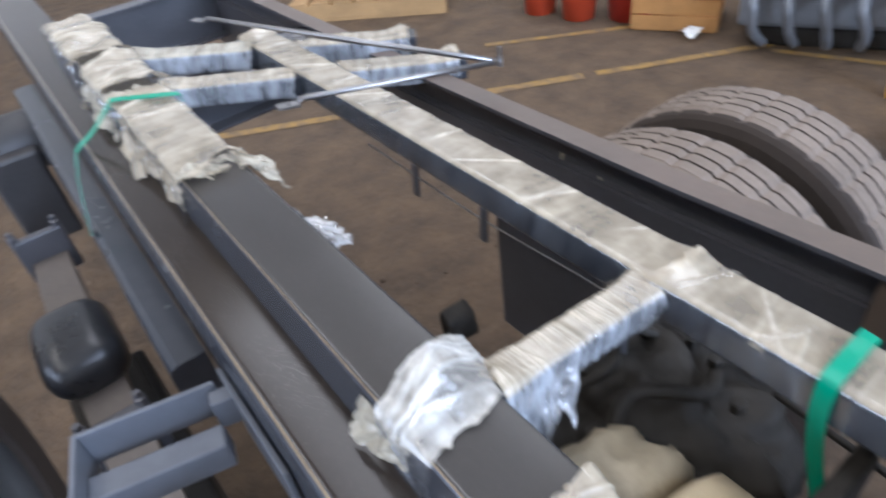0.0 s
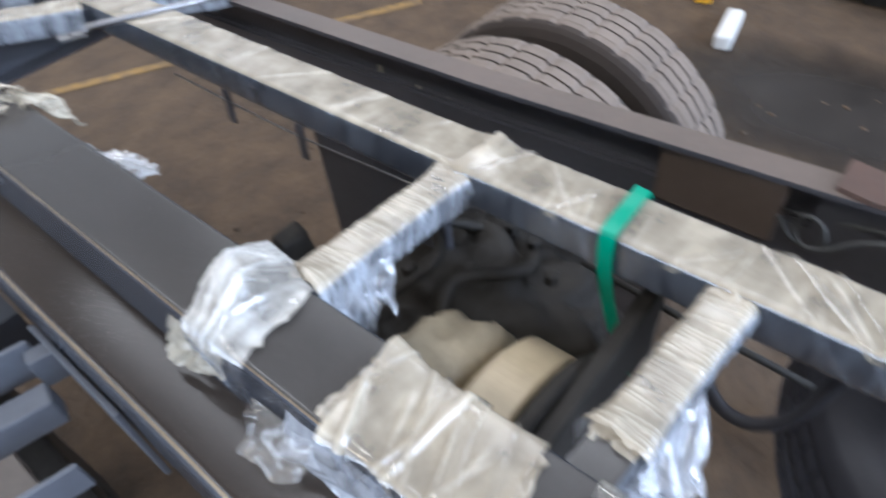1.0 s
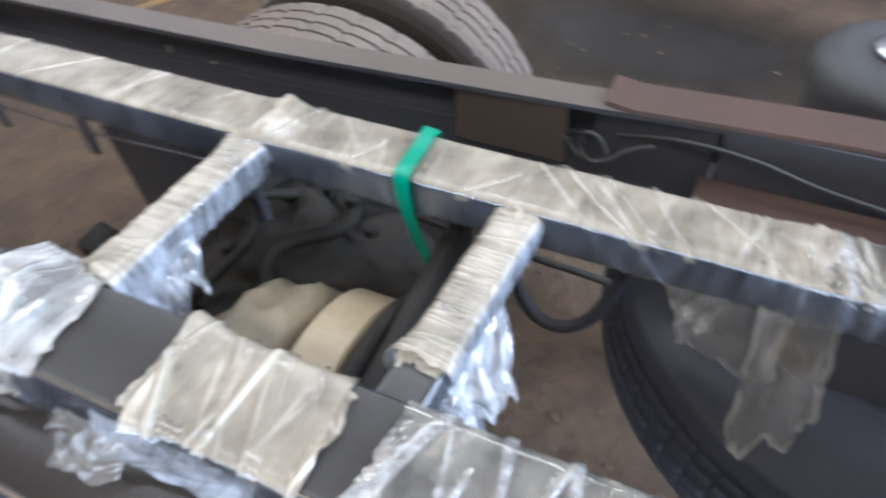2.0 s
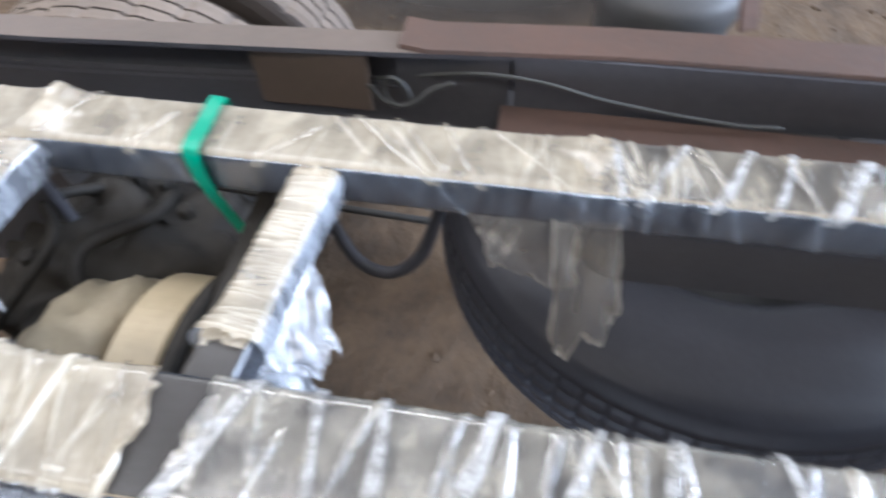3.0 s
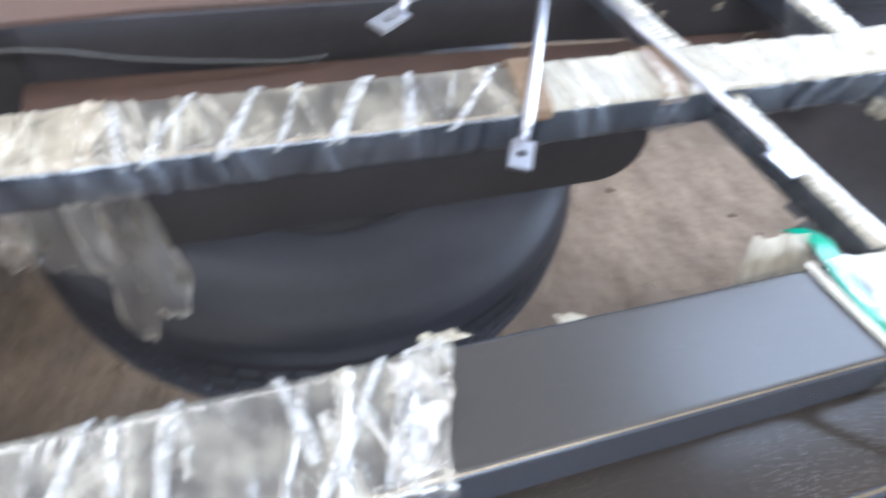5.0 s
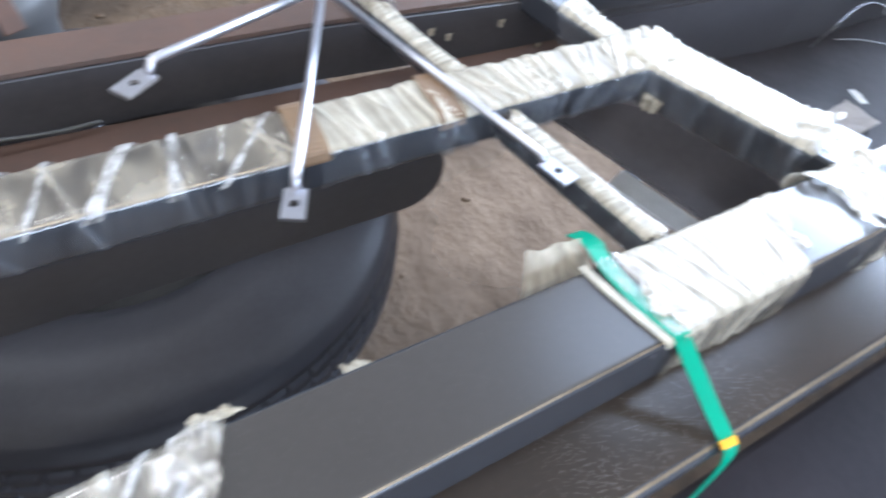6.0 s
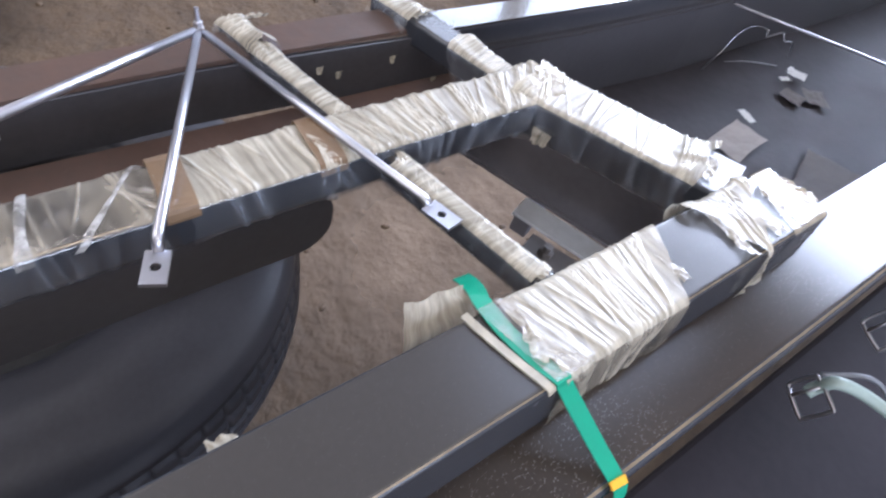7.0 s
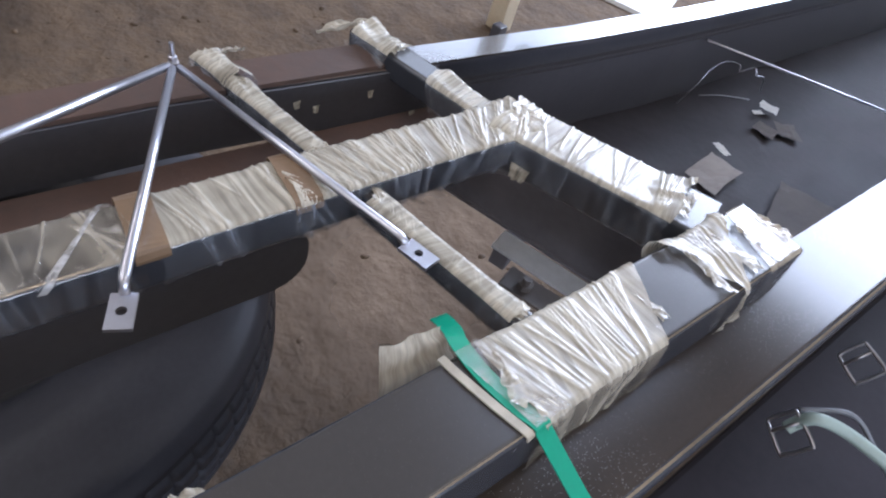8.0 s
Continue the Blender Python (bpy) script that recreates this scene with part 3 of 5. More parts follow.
part("brake_drum", moved(lathe([(-0.066, 0.0), (-0.066, 0.143), (-0.062, 0.147), (-0.010, 0.147), (-0.004, 0.138), (0.0, 0.132), (0.0, 0.0)], 96), Y90), TAN, drive, "smooth tan brake drum")
part("flange_disc", moved(lathe([(-0.090, 0.0), (-0.090, 0.160), (-0.086, 0.163), (-0.078, 0.163), (-0.074, 0.158), (-0.070, 0.150), (-0.070, 0.0)], 64), Y90), GREASE, drive)
bm = moved(lathe([(0.012, 0.0), (0.012, 0.112), (0.024, 0.128), (0.05, 0.132), (0.07, 0.118), (0.09, 0.125), (0.115, 0.112), (0.118, 0.07), (0.118, 0.0)], 64), Y90)
for v in bm.verts:
    v.co += v.co.normalized() * (0.014 * noise.noise(v.co * 26) + 0.008 * noise.noise(v.co * 70))
part("housing", bm, OLIVE, drive, "rough olive cast housing", True)
bm = bmesh.new()
bmesh.ops.create_icosphere(bm, subdivisions=5, radius=0.17)
for v in bm.verts:
    v.co = Vector((v.co.x * 1.1 + 0.19, v.co.y * 1.15 + 0.13, v.co.z * 0.72 - 0.07)) + v.co.normalized() * (0.035 * noise.noise(v.co * 14) + 0.02 * noise.noise(v.co * 40) + 0.006 * noise.noise(v.co * 110))
part("casing", bm, GREASE, drive, "greasy dark casing", True)
for k in range(11):
    a = random.uniform(0, 6.28)
    x, y, z = 0.19 + 0.10 * math.cos(a), 0.13 + 0.10 * math.sin(a), 0.045 + random.uniform(-0.02, 0.02)
    part("bolt", moved(lathe([(0.0, 0.0), (0.0, 0.011), (0.014, 0.011), (0.016, 0.008), (0.016, 0.0)], 6, "Z"), Matrix.Translation((x, y, z))), GREASE, drive)
for pts, r in (([(0.06, 0.10, 0.05), (0.12, 0.12, 0.10), (0.2, 0.07, 0.08), (0.29, 0.1, 0.02)], 0.010), ([(0.04, 0.24, 0.02), (0.14, 0.17, 0.09), (0.21, 0.22, 0.08), (0.30, 0.16, 0.02)], 0.008)):
    part("hose", sweep(smooth_line(pts), r), GREASE, drive, "", True)
part("brake_bracket", box(-0.10, 0.235, -0.112, -0.092, -0.02, 0.150, 0.004), GREASE, drive, "black bracket plate beside the drum")
part("mount", box(-0.11, 0.05, -0.13, -0.109, -0.26, -0.10, 0.006), GREASE, drive)
part("mount_leg", box(-0.05, 0.09, 0.10, 0.22, -0.873, -0.12, 0.01), GREASE, drive)
part("pipe", sweep([(0.29, 0.62, 1.035), (0.29, 0.3, 1.037), (0.29, -0.05, 1.035)], 0.007), BLACK, truck, "", True)
part("pipe", sweep([(0.335, 0.52, 0.945), (0.33, 0.37, 0.935), (0.33, 0.215, 0.925)], 0.005), GREASE, truck, "", True)
solo("air_hose", sweep(smooth_line([(0.31, 0.375, 1.04), (0.29, 0.345, 0.975), (0.262, 0.305, 0.918), (0.258, 0.262, 0.902), (0.272, 0.225, 0.925), (0.30, 0.205, 0.975), (0.33, 0.19, 1.04)]), 0.0085), BLACKRUBBER, "black rubber air hose hanging in a loop below the rail", "hose", smooth=True)
knob = box(-0.034, 0.020, -0.02, 0.02, -0.045, 0.008, 0.010, 3)
for v in knob.verts:
    v.co += Vector((0.010 * noise.noise(v.co * 30), 0.006 * noise.noise(v.co * 25 + Vector((3, 0, 0))), 0.012 * noise.noise(v.co * 28 + Vector((0, 7, 0)))))
part("bracket_stub", moved(knob, Matrix.Translation((0.165, 0.945, 0.895))), GREASE, truck, "", True)
solo("web_cable", sweep(smooth_line([(0.535, 0.42, 0.97), (0.53, 0.303, 0.992), (0.505, 0.188, 1.030), (0.494, 0.096, 1.033), (0.494, 0.0, 1.010), (0.495, -0.147, 0.990), (0.499, -0.22, 0.987)]), 0.0029), CABLE, "thin grey cable sagging along the rail web", "cable", smooth=True)

loops = [(0.500, 0.335, 1.00), (0.498, 0.315, 0.975), (0.494, 0.290, 0.972), (0.490, 0.275, 0.990), (0.492, 0.285, 1.015), (0.496, 0.305, 1.018), (0.494, 0.312, 0.995), (0.488, 0.295, 0.978), (0.488, 0.270, 0.985), (0.494, 0.245, 1.005), (0.497, 0.215, 1.018)]
solo("cable_loop", sweep(smooth_line(loops), 0.0034, 8), CABLE, "looped grey cable hanging at the rail web", "cable", smooth=True)

# crumbs of caked dirt under and beside the frame
rnd = random.Random(31)
crumbs = bmesh.new()
for k in range(420):
    x, y = rnd.uniform(-0.1, 2.6), rnd.uniform(-2.0, 2.6)
    r = rnd.choice((0.003, 0.004, 0.005, 0.006, 0.009, 0.013))
    lump = bmesh.new()
    bmesh.ops.create_icosphere(lump, subdivisions=1, radius=r)
    flat, turn = rnd.uniform(0.35, 0.7), rnd.uniform(0, 6.3)
    for v in lump.verts:
        q = v.co * (1 + 0.35 * noise.noise(v.co * 200 + Vector((k, 0, 0))))
        v.co = Vector((x + q.x * math.cos(turn) * 1.5 - q.y * math.sin(turn), y + q.x * math.sin(turn) * 1.5 + q.y * math.cos(turn), r * 0.25 + q.z * flat))
    join(crumbs, lump)
solo("dirt_crumbs", crumbs, FLOOR, "loose crumbs of caked dirt on the workshop floor", "dirt", kind="stuff", smooth=True)

# ---- left side of the chassis ----
spring = thing("leaf_spring", "dark dusty leaf spring pack beside the chassis", "leaf spring", pose(-0.368, 1.545, 0.72))
for k in range(4):
    L = 0.62 - 0.1 * k
    bm = bmesh.new()
    rows = []
    for i in range(17):
        y = -L + 2 * L * i / 16
        z = -0.018 * k - 0.10 * (y / 0.62) ** 2 + 0.03
        rows.append([bm.verts.new((sx * 0.042, y, z + dz)) for sx, dz in ((-1, -0.015), (-1, 0.0), (1, 0.0), (1, -0.015))])
    for a, b in zip(rows, rows[1:]):
        for q in range(4):
            bm.faces.new((a[q], a[(q + 1) % 4], b[(q + 1) % 4], b[q]))
    bm.faces.new(rows[0])
    bm.faces.new(rows[-1][::-1])
    part("leaf", bm, LEAF, spring)
part("bump_stop", box(-0.075, 0.075, -0.17, 0.04, 0.012, 0.125, 0.05, 6), BUMPER, spring, "rounded black rubber bump stop", True)
for y in (0.49, -0.26):
    part("clamp", box(-0.062, 0.062, y - 0.012, y + 0.012, -0.09, 0.042, 0.006), BLACK, spring)
    for sx in (-0.052, 0.052):
        part("bolt", moved(lathe([(0.04, 0.0), (0.04, 0.012), (0.056, 0.012), (0.058, 0.008), (0.07, 0.008), (0.07, 0.0)], 6, "Z"), Matrix.Translation((sx, y, 0))), BLACK, spring)
part("saddle", box(-0.086, 0.086, -0.50, 0.05, -0.24, -0.092, 0.010), GREASE, spring)
part("axle_seat", box(-0.07, 0.07, -0.17, 0.03, -0.72, -0.08, 0.012), GREASE, spring)

tray = thing("side_bracket", "blue-grey steel step bracket bolted to the chassis", "bracket", pose(-0.220, 0.955, 0.86, 0, 0, -13.5))
part("side_plate", box(-0.195, -0.008, 0.09, 0.098, 0.02, 0.085, 0.002), BLUEGREY, tray)
part("side_plate", box(-0.195, -0.008, -0.118, -0.11, 0.01, 0.06, 0.002), BLUEGREY, tray)
part("outer_plate", box(-0.203, -0.1955, -0.118, 0.098, 0.01, 0.085, 0.002), BLUEGREY, tray)
part("shelf", box(-0.195, -0.012, 0.004, 0.046, 0.0, 0.05, 0.004), BLUEGREY, tray)
part("fixing_plate", moved(box(0.026, 0.034, -0.118, 0.108, -0.07, 0.09, 0.002), Matrix.Rotation(radians(13.5), 4, "Z")), BLUEGREY, tray)
part("rail_strut", box(-0.020, 0.028, 0.06, 0.088, 0.02, 0.075, 0.003), BLUEGREY, tray)
hanger = thing("spring_hanger", "dark cast spring hanger with a round cross tube", "hanger", pose(-0.33, 2.42, 0.72))
part("tube", moved(lathe([(-0.16, 0.0), (-0.16, 0.085), (-0.15, 0.092), (0.13, 0.092), (0.14, 0.085), (0.14, 0.0)], 36), Matrix.Translation((0, 0.12, 0.08))), BLUEBLACK, hanger, "", True)
part("body", box(-0.09, 0.06, -0.02, 0.06, -0.20, 0.10, 0.012), BLUEBLACK, hanger)
part("ear", box(0.07, 0.14, -0.06, 0.04, -0.1, 0.1, 0.01), BLUEBLACK, hanger)

# ---- subframe ----
sub = thing("subframe", "black steel box-section subframe resting on the chassis", "subframe", SUB)
part("rail", top_slot(extrude_y(round_rect(-0.1, 0.0, -0.085, 0.0, 0.007, 6), -1.10, 2.35), -0.003, 1, 0.9, (0.70, 0.82, -1)), [SATIN, DUSTED, EDGE_GLINT], sub)
part("rail", top_slot(extrude_y(round_rect(0.245, 0.327, -0.052, 0.0, 0.007, 6), -0.945, 1.86), -0.003, 1, 0.9, (0.70, 0.82, -1)), [SATIN, DUSTED, EDGE_GLINT], sub)


def frame_of(a, b):
    """From axes with y along the line a to b, to the subframe's own."""
    a, b = Vector((*a, 0)), Vector((*b, 0))
    d = (b - a).normalized()
    return Matrix(((d.y, d.x, 0, a.x), (-d.x, d.y, 0, a.y), (0, 0, 1, 0), (0, 0, 0, 1))), (b - a).length


def cross(a, b, w, z0, z1, cap=False):
    m, length = frame_of(a, b)
    return part("cross_tube", moved(top_slot(extrude_y(round_rect(-w / 2, w / 2, z0, z1, 0.006), 0, length), z1 - 0.003), m), [SATIN, DUSTED], sub)


TUBES = {
    "one": ((-0.002, 0.665), (0.25, 0.660), 0.046, -0.052, -0.008),
    "two": ((-0.002, 0.335), (0.25, 0.318), 0.046, -0.052, -0.008),
    "four": ((-0.002, -0.694), (0.60, -0.598), 0.030, -0.050, -0.014),
    "end": ((-0.002, -1.030), (0.30, -0.922), 0.098, -0.060, -0.001),
    "stub": ((0.29, -0.912), (0.60, -0.862), 0.048, -0.050, -0.008),
    "a": ((-0.002, 1.725), (0.57, 1.400), 0.062, -0.054, -0.008),
    "b": ((-0.002, 1.975), (0.58, 1.600), 0.070, -0.054, -0.008),
}
for a, b, w, z0, z1 in TUBES.values():
    cross(a, b, w, z0, z1)

# ---- stretch film ----
def sleeve(m, length, rect, seed, puff0=0.0, puff1=0.0, ridge=0.0022, dense=60, slant=0.5, rag=0.012, skew0=0.0, skew1=0.0, wide=0.9, bulge=0.0, loose=0.0, turn=0.0, hood=0.0):
    """Tight film with raised creases round a box section that runs along y under the transform m: a mesh with its crease, around and along values."""
    x0, x1, z0, z1 = rect
    rnd = random.Random(int(seed * 100))
    r, ring = 0.007, []
    for cx, cz, a0 in ((x1 - r, z1 - r, 0), (x0 + r, z1 - r, 90), (x0 + r, z0 + r, 180), (x1 - r, z0 + r, 270)):
        for i in range(4):
            a = radians(a0 + 30 * i)
            ring.append((cx + r * math.cos(a), cz + r * math.sin(a), math.cos(a), math.sin(a)))
    pts = []
    for p, q in zip(ring, ring[1:] + ring[:1]):
        fine = 0.0019 if p[3] + q[3] > 1.0 else 0.006
        n = max(1, int(math.hypot(q[0] - p[0], q[1] - p[1]) / fine))
        pts += [[p[k] + (q[k] - p[k]) * i / n for k in range(4)] for i in range(n)]
    P = np.array(pts)
    n = len(P)
    nrm = P[:, 2:] / np.maximum(1e-6, np.hypot(P[:, 2], P[:, 3]))[:, None]
    xc, zc = (x0 + x1) / 2, (z0 + z1) / 2
    ang = np.arctan2((P[:, 1] - zc) / (z1 - z0), (P[:, 0] - xc) / (x1 - x0))
    rows = max(8, int(length / 0.0014))
    v = np.linspace(0, 1, rows + 1)[:, None]
    e0, e1 = np.zeros(n), np.zeros(n)
    for k in (1, 2, 3, 5, 8, 13):
        e0 += rnd.uniform(-1, 1) * np.sin(k * ang + rnd.uniform(0, 6.3)) / k ** 0.7
        e1 += rnd.uniform(-1, 1) * np.sin(k * ang + rnd.uniform(0, 6.3)) / k ** 0.7
    e0, e1 = rag * 0.6 * e0 + skew0 * (P[:, 0] - xc), rag * 0.6 * e1 + skew1 * (P[:, 0] - xc)
    Y = e0 + (length + e1 - e0) * v
    # unrolled distance across: the top, and down either side
    across = P[:, 0] - xc + np.where(P[:, 0] > xc, 1, -1) * np.maximum(0, z1 - 0.002 - P[:, 1])
    half = (x1 - x0) / 2
    rid = np.zeros(Y.shape)
    count = int((length + 0.06) * dense / 5)
    for f in range(count):
        edge, yf = rnd.choice((-half, half, -half * 0.6, half * 0.4)), rnd.uniform(-0.03, length + 0.03)
        lean, spread = (slant + turn * (yf / length - 0.5) + rnd.uniform(-0.08, 0.08) if turn else slant * rnd.uniform(-0.2, 1.3)), wide * rnd.uniform(0.3, 1.0)
        fan = rnd.randint(2, 8) if not loose else rnd.choice((1, 1, 1, 2))
        for i in range(fan):
            t = (i + rnd.uniform(-0.3, 0.3)) / max(1, fan - 1) - 0.5
            far = np.abs(across - edge)
            line = yf + t * 0.012 + (lean + spread * t) * (across - edge) + 0.0018 * np.sin(across * rnd.uniform(20, 50) + rnd.uniform(0, 6))
            w = rnd.uniform(0.0008, 0.0018) * (0.7 + far / 0.10) * (1 + loose * rnd.uniform(0, 1.6))
            h = ridge * rnd.uniform(0.3, 1.1)
            reach = rnd.uniform(0.4, 1.3) * 2 * half
            ext = np.clip((reach - far) / 0.02, 0, 1) * np.clip(far / 0.006 + 0.4, 0, 1)
            bump = h * ext * np.exp(-(np.abs(Y - line) / w) ** (4 if loose else 1.5))
            rid = np.maximum(rid, bump) + 0.25 * bump
    big = np.zeros(Y.shape)
    for k in range(6):
        big += rnd.uniform(0.3, 1) * np.sin(rnd.randint(1, 4) * ang + Y * rnd.uniform(15, 70) + rnd.uniform(0, 6.3)) / 3
    off = 0.0012 + rid
    if puff0:
        off += puff0 * np.clip(1 - v * length / 0.05, 0, 1) ** 1.3 * np.clip(0.85 + 0.55 * big, 0.2, 1.6)
    if puff1:
        off += puff1 * np.clip(1 - (1 - v) * length / 0.05, 0, 1) ** 1.3 * np.clip(0.85 + 0.55 * big, 0.2, 1.6)
    if bulge:
        off += bulge * np.sin(np.pi * np.clip(v * 0.9 + 0.08, 0, 1)) ** 0.6 * np.clip(0.9 + 0.35 * big, 0.3, 1.5) * np.clip(0.45 + 0.55 * nrm[:, 1], 0.1, 1)
    if hood:
        arch = np.where(np.abs(across) < half, 0.3 + 0.7 * np.cos(across / half * 1.5), 0.3 * np.exp(-(np.abs(across) - half) / 0.03))
        off += hood * np.sin(np.pi / 2 * np.clip(v * 1.3, 0, 1)) ** 1.3 * arch * np.clip(0.9 + 0.25 * big, 0.5, 1.3) * np.where(v > 0.85, 1 - 1.2 * (v - 0.85), 1)
    off += 0.0009 * np.clip(big, 0, 1)
    X, Z = P[:, 0] + nrm[:, 0] * off, P[:, 1] + nrm[:, 1] * off
    co = np.stack([X, Y, Z, np.ones(Y.shape)], -1).reshape(-1, 4) @ np.array(m).T
    idx = np.arange((rows + 1) * n).reshape(rows + 1, n)
    nxt = np.roll(idx, -1, 1)
    faces = np.stack([idx[:-1], nxt[:-1], nxt[1:], idx[1:]], -1).reshape(-1, 4)
    me = bpy.data.meshes.new("stretch_film")
    me.from_pydata(co[:, :3].tolist(), [], faces.tolist())
    # crease: stress whitening and painted highlights along the ridges
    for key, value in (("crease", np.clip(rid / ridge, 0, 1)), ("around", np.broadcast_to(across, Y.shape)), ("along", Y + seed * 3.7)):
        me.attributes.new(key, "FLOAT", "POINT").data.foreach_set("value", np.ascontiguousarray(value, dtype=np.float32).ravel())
    # cream on top faces only; the sides' shade comes from the second material
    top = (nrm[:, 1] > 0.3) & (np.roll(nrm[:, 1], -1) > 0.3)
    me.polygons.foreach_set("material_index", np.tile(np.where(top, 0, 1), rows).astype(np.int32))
    me.polygons.foreach_set("use_smooth", [True] * len(me.polygons))
    return me


WRAPS = []


def film(m, length, rect, seed, label, mat=None, side=None, **kw):
    me = sleeve(m, length, rect, seed, **kw)
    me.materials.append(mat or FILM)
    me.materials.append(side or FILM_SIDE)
    ob = new("stretch_film", me)
    ob.matrix_world = SUB
    WRAPS.append((ob, m, length, rect, seed, mat or FILM))
    return tagged(ob, label, "plastic film", "film wraps")


def along(y):
    return Matrix.Translation((0, y, 0))


NEAR = (-0.1, 0.0, -0.085, 0.0)
FAR = (0.245, 0.327, -0.052, 0.0)
CLEAR = "crumpled clear stretch film wrapped round the black rail"
film(along(1.255), 0.42, NEAR, 1.3, "bunched clear stretch film with a loose collar on the rail", puff0=0.016, puff1=0.012, rag=0.035, bulge=0.010, ridge=0.004)
film(along(1.68), 0.24, NEAR, 2.1, CLEAR, puff0=0.018, puff1=0.02, rag=0.03, ridge=0.005, bulge=0.024)
film(along(1.93), 0.40, NEAR, 3.7, CLEAR, puff0=0.02, puff1=0.01, rag=0.03, ridge=0.005, bulge=0.024)
film(along(0.632), 0.078, NEAR, 4.4, "loose puffed collar of milky stretch film on the rail", FILM_COLLAR, puff0=0.003, rag=0.014, slant=0.2, skew0=0.25, skew1=0.3, hood=0.045, ridge=0.0045, dense=230, wide=0.9)
RUNS = {}
RUNS["square"] = film(along(0.362), 0.163, NEAR, 5.2, CLEAR, FILM, puff0=0.004, puff1=0.009, rag=0.009, skew1=0.1, ridge=0.0032, dense=190, slant=0.25, loose=0.7)
RUNS["near"] = film(along(-0.215), 0.535, NEAR, 6.9, "long run of clear stretch film with white creases on the rail", FILM_CRUMPLED, puff0=0.010, puff1=0.003, rag=0.010, slant=0.3, ridge=0.0020, dense=230, skew0=-0.3, wide=0.8, loose=1.0)
film(along(-0.825), 0.212, NEAR, 7.7, "tightly creased cream stretch film on the rail", FILM_MILKY, FILM_CLEAR, puff0=0.003, puff1=0.004, rag=0.006, slant=0.05, skew0=-0.55, ridge=0.0014, dense=560, wide=0.35, turn=0.9)
film(along(-1.0), 0.075, NEAR, 8.2, "twisted cream stretch film at the corner of the frame", FILM_MILKY, FILM_CLEAR, puff0=0.005, puff1=0.007, rag=0.012, slant=-0.6, skew0=-0.7, skew1=0.5, ridge=0.0026, dense=330, wide=0.4)
film(along(-1.098), 0.06, NEAR, 8.9, "smooth clear stretch film at the end of the rail", FILM, rag=0.004, slant=-0.6, skew1=-0.4, ridge=0.0015, dense=40)
film(along(-0.945), 0.38, FAR, 9.4, "tightly creased cream stretch film on the far rail", FILM_MILKY, puff0=0.006, puff1=0.005, rag=0.008, slant=-0.1, ridge=0.0024, dense=480, wide=0.5, turn=1.6)
film(along(-0.575), 0.17, FAR, 10.6, "creased milky stretch film on the far rail", FILM_MILKY, puff0=0.002, puff1=0.003, rag=0.010, slant=0.3, ridge=0.0022, dense=260, wide=0.4)
RUNS["far_clear"] = film(along(-0.392), 0.437, FAR, 11.2, "creased clear stretch film on the far rail", FILM_CLEAR, puff0=0.003, puff1=0.002, rag=0.014, slant=0.4, ridge=0.0020, dense=260, wide=0.7, loose=0.8)
RUNS["far_milky"] = film(along(0.03), 0.62, FAR, 12.5, "creased clear stretch film on the far rail", FILM, puff0=0.003, puff1=0.010, rag=0.012, slant=0.6, ridge=0.0016, dense=110, loose=0.5)
film(along(0.645), 1.21, FAR, 13.1, "creased clear stretch film on the far rail", FILM, puff0=0.008, puff1=0.01, rag=0.012, slant=-0.4, ridge=0.0014, dense=110, loose=0.5)


def tube_film(key, f0, f1, seed, label, mat=None, **kw):
    a, b, w, z0, z1 = TUBES[key]
    m, length = frame_of(a, b)
    kw = {"ridge": 0.0013, "dense": 420, "slant": 0.1, "wide": 0.25, **kw}
    # tube sides get a pale blue film, with the daylight in its tint
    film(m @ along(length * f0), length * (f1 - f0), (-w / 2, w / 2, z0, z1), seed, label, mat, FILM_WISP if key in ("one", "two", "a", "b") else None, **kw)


TUBEFILM = "ribbed stretch film wound round a cross tube"
tube_film("one", 0.04, 0.97, 21.3, TUBEFILM, puff0=0.01, puff1=0.006, slant=0.15)
tube_film("two", 0.15, 0.98, 22.7, TUBEFILM, puff0=0.008, puff1=0.003, slant=0.1)
tube_film("four", 0.02, 0.40, 23.9, TUBEFILM, FILM_MILKY, puff0=0.003, puff1=0.003, slant=1.2, ridge=0.0008)
tube_film("four", 0.56, 0.86, 24.4, TUBEFILM, FILM_MILKY, puff0=0.002, puff1=0.006, slant=1.6, ridge=0.0008)
tube_film("four", 0.85, 0.995, 25.2, "bagged milky film over the end of a cross tube", FILM_MILKY, puff0=0.012, puff1=0.008, slant=1.4, ridge=0.001, bulge=0.006)
tube_film("end", 0.10, 0.97, 26.6, "heavily creased cream stretch film on the end cross member", FILM_MILKY, puff0=0.014, puff1=0.012, slant=0.3, rag=0.03, ridge=0.0026, dense=260, wide=0.5)
tube_film("stub", 0.05, 0.42, 27.5, TUBEFILM, FILM_MILKY, puff0=0.004, puff1=0.01)
tube_film("stub", 0.70, 0.99, 28.3, "bagged milky film over the end of a cross tube", FILM_MILKY, puff0=0.012, puff1=0.01)
tube_film("a", 0.03, 0.44, 29.1, TUBEFILM, puff0=0.01, puff1=0.004)
tube_film("a", 0.60, 0.97, 30.8, TUBEFILM, puff0=0.004, puff1=0.02)
tube_film("b", 0.03, 0.44, 31.4, TUBEFILM, FILM_MILKY, puff0=0.01, puff1=0.012)
tube_film("b", 0.60, 0.97, 32.9, TUBEFILM, puff0=0.004, puff1=0.014)


